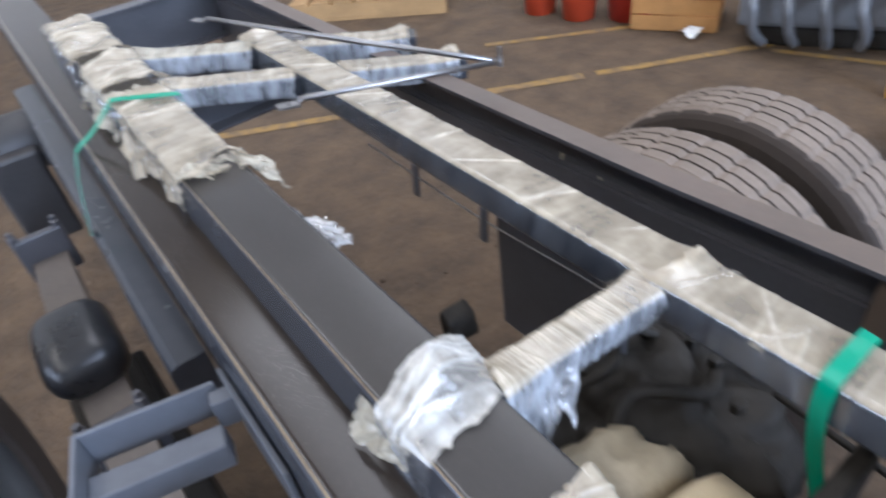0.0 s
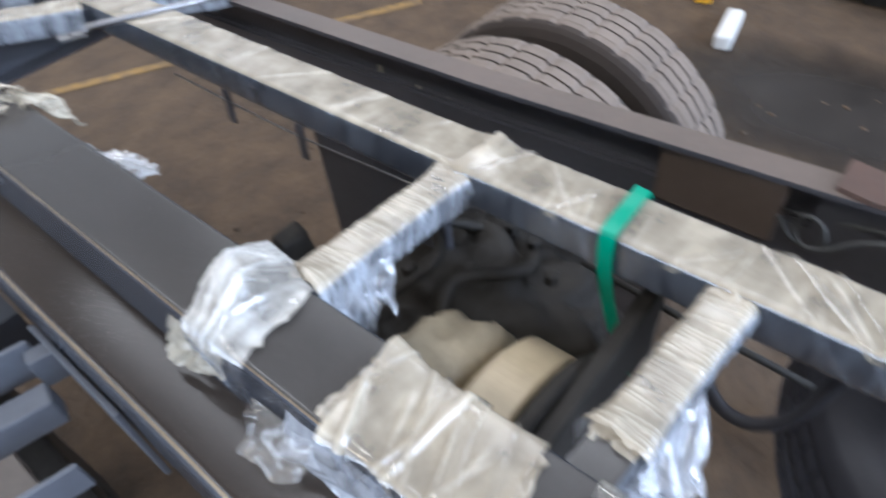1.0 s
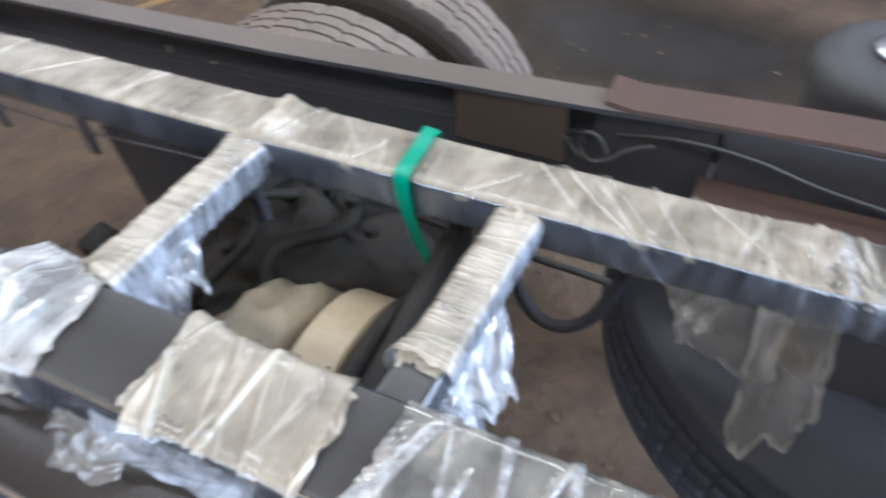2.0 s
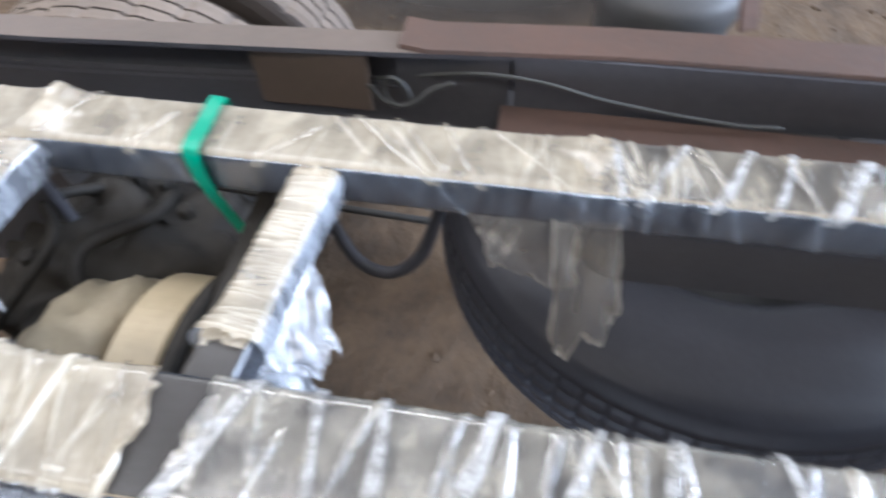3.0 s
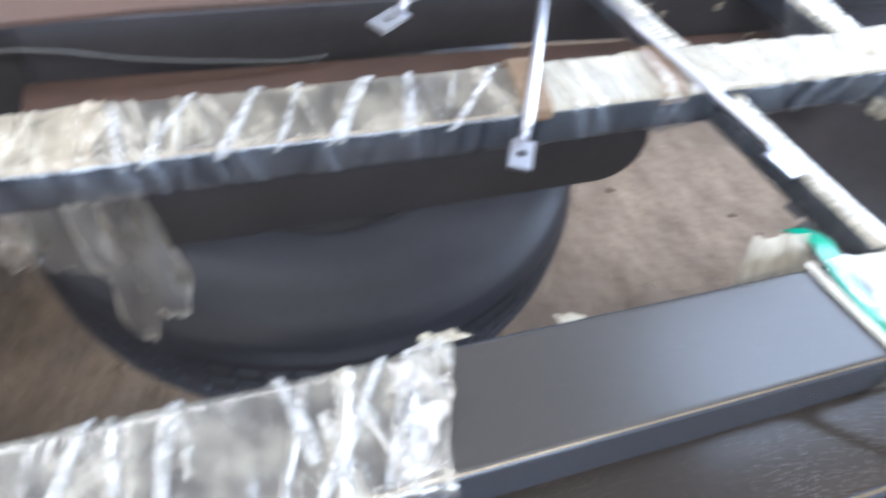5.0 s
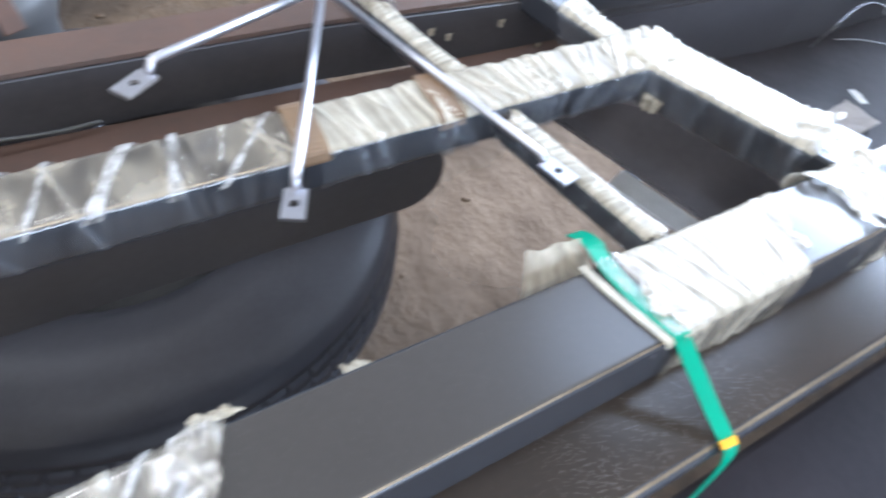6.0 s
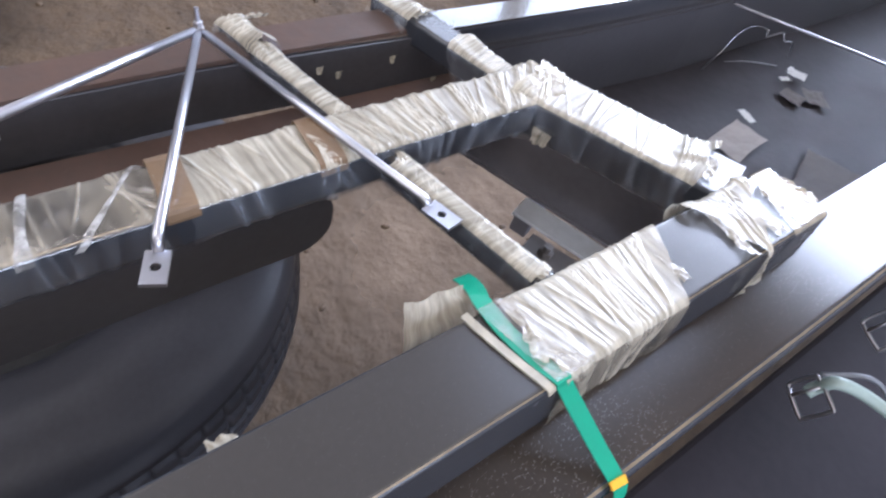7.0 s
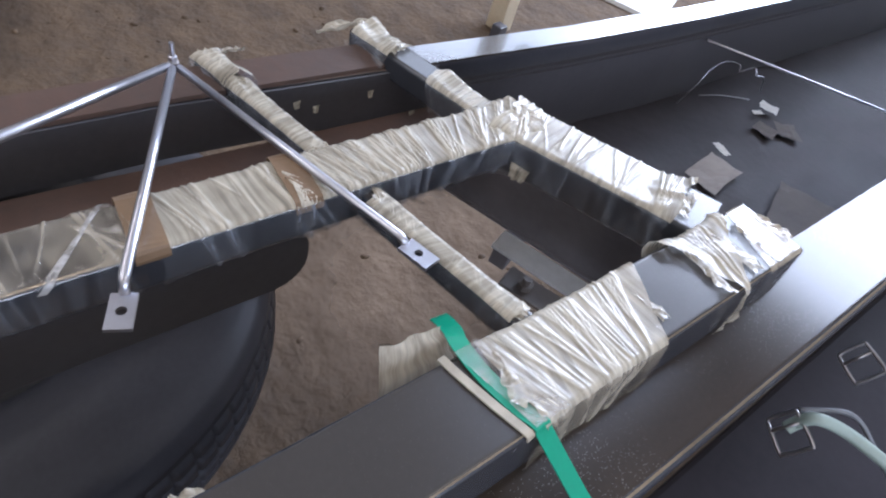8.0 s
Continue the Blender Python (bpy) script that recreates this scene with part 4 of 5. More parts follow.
def sheet(corners, seed, nu=26, nv=26, amp=0.012, rag=0.25, rim=0.0):
    """A torn loose sheet of film between four corners (top a, b; bottom c, d)."""
    a, b, c, d = [Vector(p) for p in corners]
    nrm = (b - a).cross(c - a).normalized()
    bm = bmesh.new()
    kc, ka, kl = [bm.verts.layers.float.new(k) for k in ("crease", "around", "along")]
    rows = []
    for j in range(nv + 1):
        row = []
        for i in range(nu + 1):
            u, v = i / nu, j / nv
            lim = 1 - rag * (0.5 + 1.1 * noise.noise(Vector((u * 2.3, seed, 0))) + 0.25 * noise.noise(Vector((u * 8, seed, 3))))
            vv = v * max(0.2, min(1.25, lim))
            uu = u + 0.12 * v * noise.noise(Vector((v * 4, seed, u * 2)))
            p = a.lerp(b, uu).lerp(c.lerp(d, uu), vv)
            wv = noise.noise(Vector((u * 4, v * 1.6, seed))) + 0.6 * (1 - abs(noise.noise(Vector((u * 5 + v * 1.5, v * 1.4, seed + 4))))) ** 4 + 0.10 * noise.noise(Vector((u * 12, v * 6, seed + 9)))
            row.append(bm.verts.new(p + nrm * amp * wv * min(1, 0.25 + 2 * v)))
            # whitens the folds; rim paints a highlight along the sheet's edges
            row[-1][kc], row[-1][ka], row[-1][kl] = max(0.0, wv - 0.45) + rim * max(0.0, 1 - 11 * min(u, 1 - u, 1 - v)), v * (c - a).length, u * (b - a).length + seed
        rows.append(row)
    for p, q in zip(rows, rows[1:]):
        for i in range(nu):
            bm.faces.new((p[i], p[i + 1], q[i + 1], q[i]))
    return bm


def scrap(corners, seed, label, mat=None, **kw):
    return solo("film_scrap", sheet(corners, seed, **kw), mat or FILM_CLEAR, label, "plastic film", SUB, "loose film", smooth=True)


def torn_edge(wrap, m, end, way, rect, seed, mat):
    """A ragged lip of film that lifts off the section at one end of a wrap."""
    rnd = random.Random(int(seed * 31 + end * 977))
    x0, x1, _, z1 = rect
    w = x1 - x0
    a = x0 + w * rnd.uniform(-0.02, 0.25)
    b = x1 - w * rnd.uniform(-0.02, 0.25)
    reach, lift = rnd.uniform(0.008, 0.016) * way, rnd.uniform(0.003, 0.008)
    corners = [m @ Vector(q) for q in ((a, end - 0.012 * way, z1 + 0.0032), (b, end - 0.012 * way, z1 + 0.0032), (a + 0.004, end + reach, z1 + lift), (b - 0.004, end + reach * rnd.uniform(0.4, 1.0), z1 + lift))]
    return part("torn_edge", sheet(corners, seed + end, 30, 10, 0.004, 0.55), mat, wrap, "ragged edge of the film", True)


for wrap, m, length, rect, seed, mat in WRAPS:
    if wrap != RUNS["near"]:
        torn_edge(wrap, m, 0.0, -1, rect, seed, mat)
    torn_edge(wrap, m, length, 1, rect, seed + 0.5, mat)

HANG = "torn clear stretch film hanging below the frame"
scrap(((0.241, 0.072, -0.040), (0.241, 0.004, -0.036), (0.185, 0.050, -0.236), (0.195, -0.030, -0.205)), 41.0, "loose bag of clear stretch film hanging from the far rail", FILM_BAG, nu=44, nv=44, amp=0.026, rag=0.34, rim=0.9)
scrap(((0.242, 0.160, -0.046), (0.242, 0.040, -0.046), (0.222, 0.128, -0.120), (0.210, 0.040, -0.145)), 42.0, "loose flap of clear stretch film hanging from the far rail", FILM_BAG, nu=36, nv=36, amp=0.014, rag=0.30, rim=0.5)
scrap(((0.02, 0.312, -0.045), (0.15, 0.298, -0.035), (0.03, 0.270, -0.098), (0.075, 0.250, -0.092)), 43.0, HANG, FILM_WISP, amp=0.008, nu=44, nv=44, rag=0.4)
scrap(((0.015, 0.31, -0.05), (0.07, 0.305, -0.05), (0.025, 0.275, -0.13), (0.045, 0.262, -0.125)), 44.0, HANG, FILM_WISP, amp=0.007, nu=36, nv=36)
scrap(((0.015, 0.642, -0.03), (0.11, 0.638, -0.03), (0.04, 0.62, -0.13), (0.075, 0.60, -0.09)), 45.0, HANG, FILM_WISP, amp=0.009, rag=0.45, nu=36, nv=36)
scrap(((-0.103, 0.735, -0.01), (-0.103, 0.65, -0.01), (-0.125, 0.75, -0.075), (-0.118, 0.655, -0.045)), 46.0, "loose tail of milky film against the side of the rail", FILM_MILKY, amp=0.01)
scrap(((-0.103, 0.56, -0.01), (-0.103, 0.40, -0.01), (-0.122, 0.57, -0.075), (-0.112, 0.42, -0.075)), 47.0, "loose tail of clear film against the side of the rail", FILM_WISP, amp=0.006, rag=0.3, nu=40)
scrap(((-0.104, 0.615, -0.04), (-0.104, 0.53, -0.03), (-0.150, 0.60, -0.078), (-0.135, 0.54, -0.080)), 58.0, "loop of clear film beside the rail", FILM_BAG, amp=0.010, rag=0.3)
scrap(((0.003, -0.515, -0.06), (0.003, -0.610, -0.05), (0.034, -0.522, 0.024), (0.030, -0.592, 0.010)), 48.0, "stiff flap of milky film standing beside the rail", FILM_MILKY, amp=0.003, rag=0.06)
scrap(((0.002, -0.326, -0.012), (0.002, -0.352, -0.012), (0.016, -0.328, -0.020), (0.014, -0.347, -0.024)), 49.0, "small lump of milky film beside the rail", FILM_MILKY, amp=0.004, rag=0.06)
scrap(((0.002, -0.205, 0.0), (0.002, -0.246, 0.0), (0.015, -0.205, -0.006), (0.012, -0.232, -0.006)), 50.0, "small lump of milky film beside the rail", FILM_MILKY, amp=0.006, rag=0.05)
scrap(((-0.095, -0.152, 0.004), (0.002, -0.190, 0.005), (-0.099, -0.182, 0.006), (0.006, -0.222, 0.012)), 60.0, "loose bright collar of milky film on the rail", FILM_FOLD, amp=0.008, nu=60, nv=36, rag=0.06)
scrap(((-0.099, -0.603, 0.0050), (0.0, -0.586, 0.0056), (-0.099, -0.650, 0.0050), (0.0, -0.630, 0.0056)), 59.0, "thin clear film lying over the green strap", FILM_BAG, amp=0.0015, rag=0.1)
scrap(((-0.105, 1.30, 0.004), (0.012, 1.30, 0.006), (-0.112, 1.238, 0.020), (0.035, 1.228, 0.004)), 63.0, "rolled bunch of white film across the rail", FILM_MILKY, amp=0.022, nu=44, nv=24, rag=0.15)
scrap(((0.002, 0.995, -0.008), (0.002, 1.095, -0.004), (0.054, 1.005, -0.046), (0.046, 1.075, -0.030)), 51.0, "folded tab of milky film beside the rail", FILM_FOLD, amp=0.020, rag=0.10)
scrap(((0.003, 1.30, 0.0), (0.003, 1.22, 0.0), (0.05, 1.27, -0.03), (0.045, 1.20, -0.05)), 52.0, "folded tab of milky film beside the rail", FILM_MILKY, amp=0.014)
scrap(((-0.103, 1.62, 0.0), (-0.103, 1.30, 0.0), (-0.135, 1.58, -0.08), (-0.115, 1.27, -0.075)), 53.0, HANG, FILM, amp=0.014, rag=0.5, nu=40)
scrap(((-0.103, 1.90, 0.0), (-0.103, 1.66, 0.0), (-0.15, 1.86, -0.08), (-0.13, 1.66, -0.08)), 54.0, HANG, FILM_MILKY, amp=0.018, rag=0.4, nu=36)
scrap(((0.243, 0.71, -0.03), (0.243, 0.68, -0.03), (0.225, 0.715, -0.085), (0.225, 0.69, -0.085)), 55.0, HANG, amp=0.008)
scrap(((0.59, -0.66, -0.01), (0.60, -0.60, -0.01), (0.63, -0.66, -0.03), (0.64, -0.62, -0.03)), 56.0, "torn tip of milky film on a tube end", FILM_MILKY, amp=0.01)
scrap(((0.60, -0.89, 0.0), (0.60, -0.83, 0.0), (0.65, -0.84, -0.02), (0.63, -0.78, -0.02)), 57.0, "torn tip of milky film on a tube end", FILM_MILKY, amp=0.012)


# ---- green strapping ----
def ribbon(points, width, across, steps=6, thick=0.0012):
    line = smooth_line(points, steps)
    bm = bmesh.new()
    rows = []
    side0 = Vector(across).normalized()
    for i, p in enumerate(line):
        d = (line[min(i + 1, len(line) - 1)] - line[max(i - 1, 0)]).normalized()
        side = (side0 - d * side0.dot(d)).normalized()
        n = side.cross(d) * thick / 2
        s = side * width / 2
        rows.append([bm.verts.new(p + q) for q in (-s - n, s - n, s + n, -s + n)])
    for a, b in zip(rows, rows[1:]):
        for k in range(4):
            bm.faces.new((a[k], a[(k + 1) % 4], b[(k + 1) % 4], b[k]))
    bm.faces.new(rows[0])
    bm.faces.new(rows[-1][::-1])
    return bm


def strap(points, label, across=(0, 1, 0), width=0.019):
    return solo("strapping_band", ribbon(points, width, across), GREEN, label, "strap", SUB, "green straps", smooth=False)


strap([(0.333, 0.452, -0.035), (0.332, 0.453, 0.002), (0.322, 0.453, 0.0085), (0.288, 0.452, 0.007), (0.25, 0.450, 0.0085), (0.238, 0.449, 0.001), (0.238, 0.446, -0.04), (0.246, 0.435, -0.10), (0.25, 0.412, -0.17), (0.247, 0.40, -0.20)], "green plastic strap over the far rail, its end hanging", (0.15, 1, 0))
strap([(0.008, 1.585, -0.06), (0.010, 1.588, 0.006), (0.0, 1.59, 0.014), (-0.05, 1.622, 0.014), (-0.098, 1.65, 0.013), (-0.110, 1.658, 0.003), (-0.150, 1.69, -0.050), (-0.184, 1.718, -0.085), (-0.195, 1.716, -0.100), (-0.212, 1.70, -0.150), (-0.234, 1.66, -0.250)], "green plastic strap round the rail and over the chassis edge", (0.1, 1, 0))
strap([(0.064, -0.626, -0.036), (0.044, -0.615, -0.016), (0.022, -0.604, 0.001), (0.005, -0.598, 0.0045), (-0.03, -0.598, 0.0022), (-0.07, -0.603, 0.0022), (-0.097, -0.610, 0.003), (-0.1035, -0.612, -0.004), (-0.128, -0.621, -0.030), (-0.155, -0.631, -0.058), (-0.183, -0.640, -0.0835), (-0.194, -0.639, -0.092), (-0.200, -0.634, -0.12), (-0.206, -0.63, -0.22), (-0.21, -0.63, -0.34)], "green plastic strap round the rail, its tail standing up", (0.0, 1, 0))
solo("strap_seal", ribbon([(-0.183, -0.640, -0.0815), (-0.190, -0.639, -0.0855)], 0.0205, (0, 1, 0), 3, 0.003), YELLOWP, "small yellow mark on the green strap", "strap seal", SUB)
solo("white_tape", ribbon([(0.003, -0.574, 0.002), (-0.02, -0.577, 0.0025), (-0.06, -0.585, 0.0025), (-0.097, -0.594, 0.002), (-0.1025, -0.596, -0.004)], 0.009, (0, 1, 0), 5, 0.0015), FILM_MILKY, "narrow rolled edge of white film beside the strap", "tape", SUB)


# ---- flat folds in the wraps ----
def fold(wrap, a, b, width, rect, mat=None, steps=14):
    """A flat doubled strip of film across the top of a wrapped section, from (x, y) to (x, y): uneven in width, rolled over the edges that it reaches."""
    x0, x1 = rect[0], rect[1]
    slope = (b[1] - a[1]) / (b[0] - a[0])
    near_edge, far_edge = a[0] > x1 - 0.02, b[0] < x0 + 0.03
    xa, xb = x1 + 0.012 if near_edge else a[0], x0 - 0.012 if far_edge else b[0]
    ya, yb = a[1] + slope * (xa - a[0]), b[1] + slope * (xb - b[0])
    rnd = random.Random(int(ya * 9000 + yb * 700))
    w0, w1, ph = width * rnd.uniform(0.5, 1.0), width * rnd.uniform(0.7, 1.15), rnd.uniform(0, 6)
    bm = bmesh.new()
    rows = []
    for i in range(steps + 1):
        t = i / steps
        x, y = xa + (xb - xa) * t, ya + (yb - ya) * t + 0.0012 * math.sin(ph + 5 * t)
        z = 0.0042
        over = max(0.0, x - (x1 - 0.002), (x0 + 0.002) - x)
        if over:
            x, z = (x1 + 0.003 if x > x0 + 0.03 else x0 - 0.003), 0.0035 - over
        w = (w0 + (w1 - w0) * t) * (1 + 0.18 * math.sin(ph + 9 * t)) / 2
        if (i == 0 and not near_edge) or (i == steps and not far_edge):
            w *= 0.45
        rows.append([bm.verts.new((x, y + k * w, z + 0.0009 * (1 - k * k))) for k in (-1, -0.8, 0, 0.8, 1)])
    for p, q in zip(rows, rows[1:]):
        for k in range(4):
            bm.faces.new((p[k], p[k + 1], q[k + 1], q[k]))
    return part("fold", bm, mat or FILM_FOLD, wrap, "flat white fold", True)


for a, b, w in (
    ((0.001, 0.030), (-0.080, 0.060), 0.010), ((-0.003, -0.024), (-0.09, -0.012), 0.012), ((-0.001, -0.096), (-0.067, -0.113), 0.010),
    ((-0.002, -0.170), (-0.073, -0.124), 0.013), ((0.002, 0.102), (-0.07, 0.126), 0.014),
    ((-0.004, 0.236), (-0.085, 0.227), 0.012), ((-0.003, 0.187), (-0.09, 0.182), 0.011),
    ((-0.010, 0.292), (-0.09, 0.326), 0.014),
):
    fold(RUNS["near"], a, b, w, NEAR)
for a, b, w in (((-0.010, 0.466), (-0.085, 0.449), 0.010), ((-0.008, 0.429), (-0.085, 0.408), 0.016), ((-0.007, 0.396), (-0.085, 0.372), 0.009), ((0.0, 0.503), (-0.09, 0.512), 0.012)):
    fold(RUNS["square"], a, b, w, NEAR, FILM_CLEAR)
for a, b, w in (((0.314, -0.051), (0.251, -0.018), 0.010), ((0.316, -0.116), (0.253, -0.085), 0.014), ((0.313, -0.157), (0.253, -0.135), 0.009), ((0.321, 0.018), (0.257, 0.010), 0.008), ((0.317, -0.228), (0.254, -0.193), 0.018), ((0.313, -0.275), (0.252, -0.262), 0.012), ((0.313, -0.370), (0.254, -0.320), 0.008)):
    fold(RUNS["far_clear"], a, b, w, FAR)
for a, b, w in (((0.314, 0.157), (0.257, 0.183), 0.012), ((0.320, 0.194), (0.262, 0.161), 0.010), ((0.310, 0.275), (0.252, 0.212), 0.016), ((0.317, 0.239), (0.251, 0.186), 0.008), ((0.304, 0.494), (0.260, 0.513), 0.014), ((0.300, 0.330), (0.254, 0.367), 0.018), ((0.315, 0.600), (0.255, 0.630), 0.016)):
    fold(RUNS["far_milky"], a, b, w, FAR, FILM_CLEAR)


# ---- rod braces ----
def brace(name_label, apex, feet, steel, bolt=0.03):
    ob = thing("rod_brace", name_label, "brace", SUB, "rod braces")
    A = Vector(apex)
    for foot, bend in feet:
        F = Vector(foot)
        d = (F - A)
        flat = Vector((d.x, d.y, 0)).normalized()
        knee = F - flat * 0.028 + Vector((0, 0, bend))
        start = A + (knee - A).normalized() * 0.012
        rod = part("rod", sweep([start, start.lerp(knee, 0.5), knee, F - flat * 0.018], [0.0054, 0.0054, 0.0054, 0.005], 14), steel, ob, "", True)
        # flattened foot with a bolt hole
        bm = bmesh.new()
        outer, inner = [], []
        for k in range(24):
            a = 2 * math.pi * k / 24
            c, s = math.cos(a), math.sin(a)
            q = max(abs(c), abs(s))
            outer.append((c / q * 0.020, s / q * 0.0115))
            inner.append((c * 0.0048, s * 0.0048))
        vs = {}
        for name, ringp in (("o", outer), ("i", inner)):
            for z in (0.0, 0.004):
                vs[name, z] = [bm.verts.new((x, y, z)) for x, y in ringp]
        for k in range(24):
            n = (k + 1) % 24
            bm.faces.new((vs["o", 0.004][k], vs["o", 0.004][n], vs["i", 0.004][n], vs["i", 0.004][k]))
            bm.faces.new((vs["o", 0.0][n], vs["o", 0.0][k], vs["i", 0.0][k], vs["i", 0.0][n]))
            bm.faces.new((vs["o", 0.0][k], vs["o", 0.0][n], vs["o", 0.004][n], vs["o", 0.004][k]))
            bm.faces.new((vs["i", 0.0][n], vs["i", 0.0][k], vs["i", 0.004][k], vs["i", 0.004][n]))
        rot = Matrix.Rotation(math.atan2(flat.y, flat.x), 4, "Z")
        part("foot", moved(bm, Matrix.Translation(F - Vector((0, 0, 0.004))) @ rot), steel, ob, "flattened foot with a bolt hole")
    part("hub", moved(lathe([(-0.008, 0.0), (-0.008, 0.0075), (0.003, 0.0075), (0.005, 0.006), (0.005, 0.0)], 6, "Z"), Matrix.Translation(A)), steel, ob, "", False)
    part("bolt", moved(lathe([(0.005, 0.0), (0.005, 0.0058), (0.011, 0.0058), (0.012, 0.0032), (bolt, 0.0032), (bolt, 0.0)], 6, "Z"), Matrix.Translation(A)), steel, ob)
    return ob


brace("bright steel three-legged rod brace lying across the rails", (0.540, -0.536, 0.0135), (((0.175, -0.352, 0.014), 0.012), ((0.335, -0.258, 0.064), 0.010), ((0.120, -0.632, 0.006), 0.004)), STEEL)
brace("dull steel three-legged rod brace lying across the tube ends", (0.525, 1.235, 0.030), (((0.196, 1.975, 0.03), 0.006), ((0.128, 1.346, 0.03), 0.006), ((0.33, 1.70, 0.02), 0.006)), DULLSTEEL)

# ---- forward end: dark bay between the rails ----
bm = bmesh.new()
rows = []
for j in range(41):
    rows.append([bm.verts.new((-0.17 + 0.665 * i / 14, -1.20 - 2.8 * j / 40, 0.80 + 0.012 * noise.noise(Vector((i * 0.6, j * 0.35, 2))) + 0.004 * noise.noise(Vector((i * 2.0, j * 1.4, 7))))) for i in range(15)])
for a, b in zip(rows, rows[1:]):
    for i in range(14):
        bm.faces.new((a[i], a[i + 1], b[i + 1], b[i]))
bmesh.ops.solidify(bm, geom=bm.faces[:], thickness=0.006)
solo("black_sheet", bm, SHEET, "black plastic sheet lying between the chassis rails", "sheet", smooth=True)


def litter(x, y, w, d, turn, label, mat, z=0.811, name="paper_scrap", seed=0):
    bm = bmesh.new()
    rows = []
    for j in range(7):
        row = []
        for i in range(7):
            u, v = i / 6 - 0.5, j / 6 - 0.5
            e = 1 + (0.22 if w < 0.07 else 0.10) * noise.noise(Vector((u * 3, v * 3, seed + x * 9)))
            row.append(bm.verts.new((u * w * e, v * d * e, 0.0025 * noise.noise(Vector((u * 4, v * 4, seed + 3))) + 0.003)))
        rows.append(row)
    for a, b in zip(rows, rows[1:]):
        for i in range(6):
            bm.faces.new((a[i], a[i + 1], b[i + 1], b[i]))
    bmesh.ops.solidify(bm, geom=bm.faces[:], thickness=0.002)
    return solo(name, bm, mat, label, "paper", pose(x, y, z, 0, 0, turn), "litter on the sheet")


litter(0.322, -2.075, 0.052, 0.045, 20, "crumpled scrap of white paper on the black sheet", PAPER, seed=1)
litter(0.322, -2.012, 0.018, 0.034, -20, "small torn scrap of white paper on the black sheet", PAPER, seed=2)
litter(0.213, -1.64, 0.085, 0.145, 8, "square of grey cardboard on the black sheet", CARD, seed=3, name="cardboard_scrap")
litter(0.262, -1.745, 0.05, 0.024, -15, "torn white paper strip on the black sheet", PAPER, seed=4)
litter(0.022, -1.735, 0.13, 0.20, 20, "flat piece of brown cardboard on the black sheet", BOARD, seed=5, name="cardboard_scrap")
litter(0.262, -1.96, 0.06, 0.055, 10, "dull scrap of cardboard on the black sheet", BOARD, seed=6, name="cardboard_scrap")
litter(0.232, -2.03, 0.06, 0.07, 50, "dull scrap of cardboard on the black sheet", BOARD, seed=7, name="cardboard_scrap")
solo("thin_rod", sweep([(0.472, -1.815, 0.975), (0.155, -2.465, 0.832), (0.12, -2.535, 0.817)], 0.0032, 8), STEEL, "thin bright metal rod leaning in the bay", "rod", smooth=True)
solo("wire", sweep(smooth_line([(0.435, -1.87, 0.822), (0.41, -1.94, 0.824), (0.367, -2.026, 0.821)]), 0.0014, 6), DULLSTEEL, "thin loose wire on the black sheet", "wire", smooth=True)
solo("wire", sweep(smooth_line([(0.44, -1.78, 0.815), (0.43, -1.80, 0.87), (0.457, -1.90, 0.885), (0.466, -1.99, 0.885), (0.445, -2.03, 0.88), (0.432, -2.02, 0.87), (0.42, -2.07, 0.88), (0.40, -2.06, 0.87), (0.392, -2.10, 0.86), (0.385, -2.12, 0.815)]), 0.0015, 6), DULLSTEEL, "curled loose wire on the black sheet", "wire", smooth=True)
solo("film_fleck", sheet(((0.234, -0.884, -0.032), (0.206, -0.894, -0.034), (0.230, -0.882, -0.058), (0.210, -0.889, -0.062)), 61, 10, 10, 0.006), FILM_MILKY, "small torn fleck of white film on the end tube", "plastic film", SUB, "film flecks", smooth=True)

for k, (y, z) in enumerate(((-0.682, 1.046), (-0.714, 1.031), (-0.808, 1.040), (-0.90, 0.98))):
    x = 0.476 + 0.018 * (y + 0.95) / 0.62
    solo("film_fleck", sheet(((x, y, z), (x, y - 0.012, z), (x - 0.004, y, z - 0.012), (x - 0.003, y - 0.008, z - 0.014)), 62 + k, 6, 6, 0.003), FILM_MILKY, "tiny torn fleck of white film on the rail web", "plastic film", group="film flecks", smooth=True)
for k, (y, z) in enumerate(((1.052, 1.0), (0.899, 0.981), (0.963, 0.985))):
    x = 0.512 - 0.03 * (y - 0.8)
    solo("film_fleck", sheet(((x, y, z), (x, y - 0.010, z), (x - 0.004, y, z - 0.014), (x - 0.003, y - 0.007, z - 0.015)), 72 + k, 6, 6, 0.003), FILM_MILKY, "tiny torn fleck of white film on the rail web", "plastic film", group="film flecks", smooth=True)
for y, w in ((-0.405, 0.034), (-0.575, 0.034)):
    solo("rail_strip", ribbon([(0.3305, y - 0.004, -0.012), (0.3305, y - 0.004, -0.004), (0.326, y - 0.004, 0.0058), (0.287, y, 0.0064), (0.249, y + 0.004, 0.0058), (0.2415, y + 0.004, -0.004), (0.2415, y + 0.004, -0.010)], w, (0, 1, 0), 4, 0.001), BROWN_STRIP, "brown strip across the top of the far rail", "tape", SUB, "brown tape strips")
solo("thin_wire", sweep(smooth_line([(0.252, 1.30, -0.075), (0.25, 0.99, -0.077), (0.25, 0.767, -0.066), (0.25, 0.687, -0.064)]), 0.0016, 6), DULLSTEEL, "thin wire stretched below the far rail", "wire", SUB, smooth=True)
for y in (1.143, 0.96):
    solo("hanging_clip", box(0.246, 0.252, y - 0.008, y + 0.008, -0.115, -0.0525, 0.002), BLACK, "small black clip hanging below the far rail", "clip", SUB, "hanging clips")

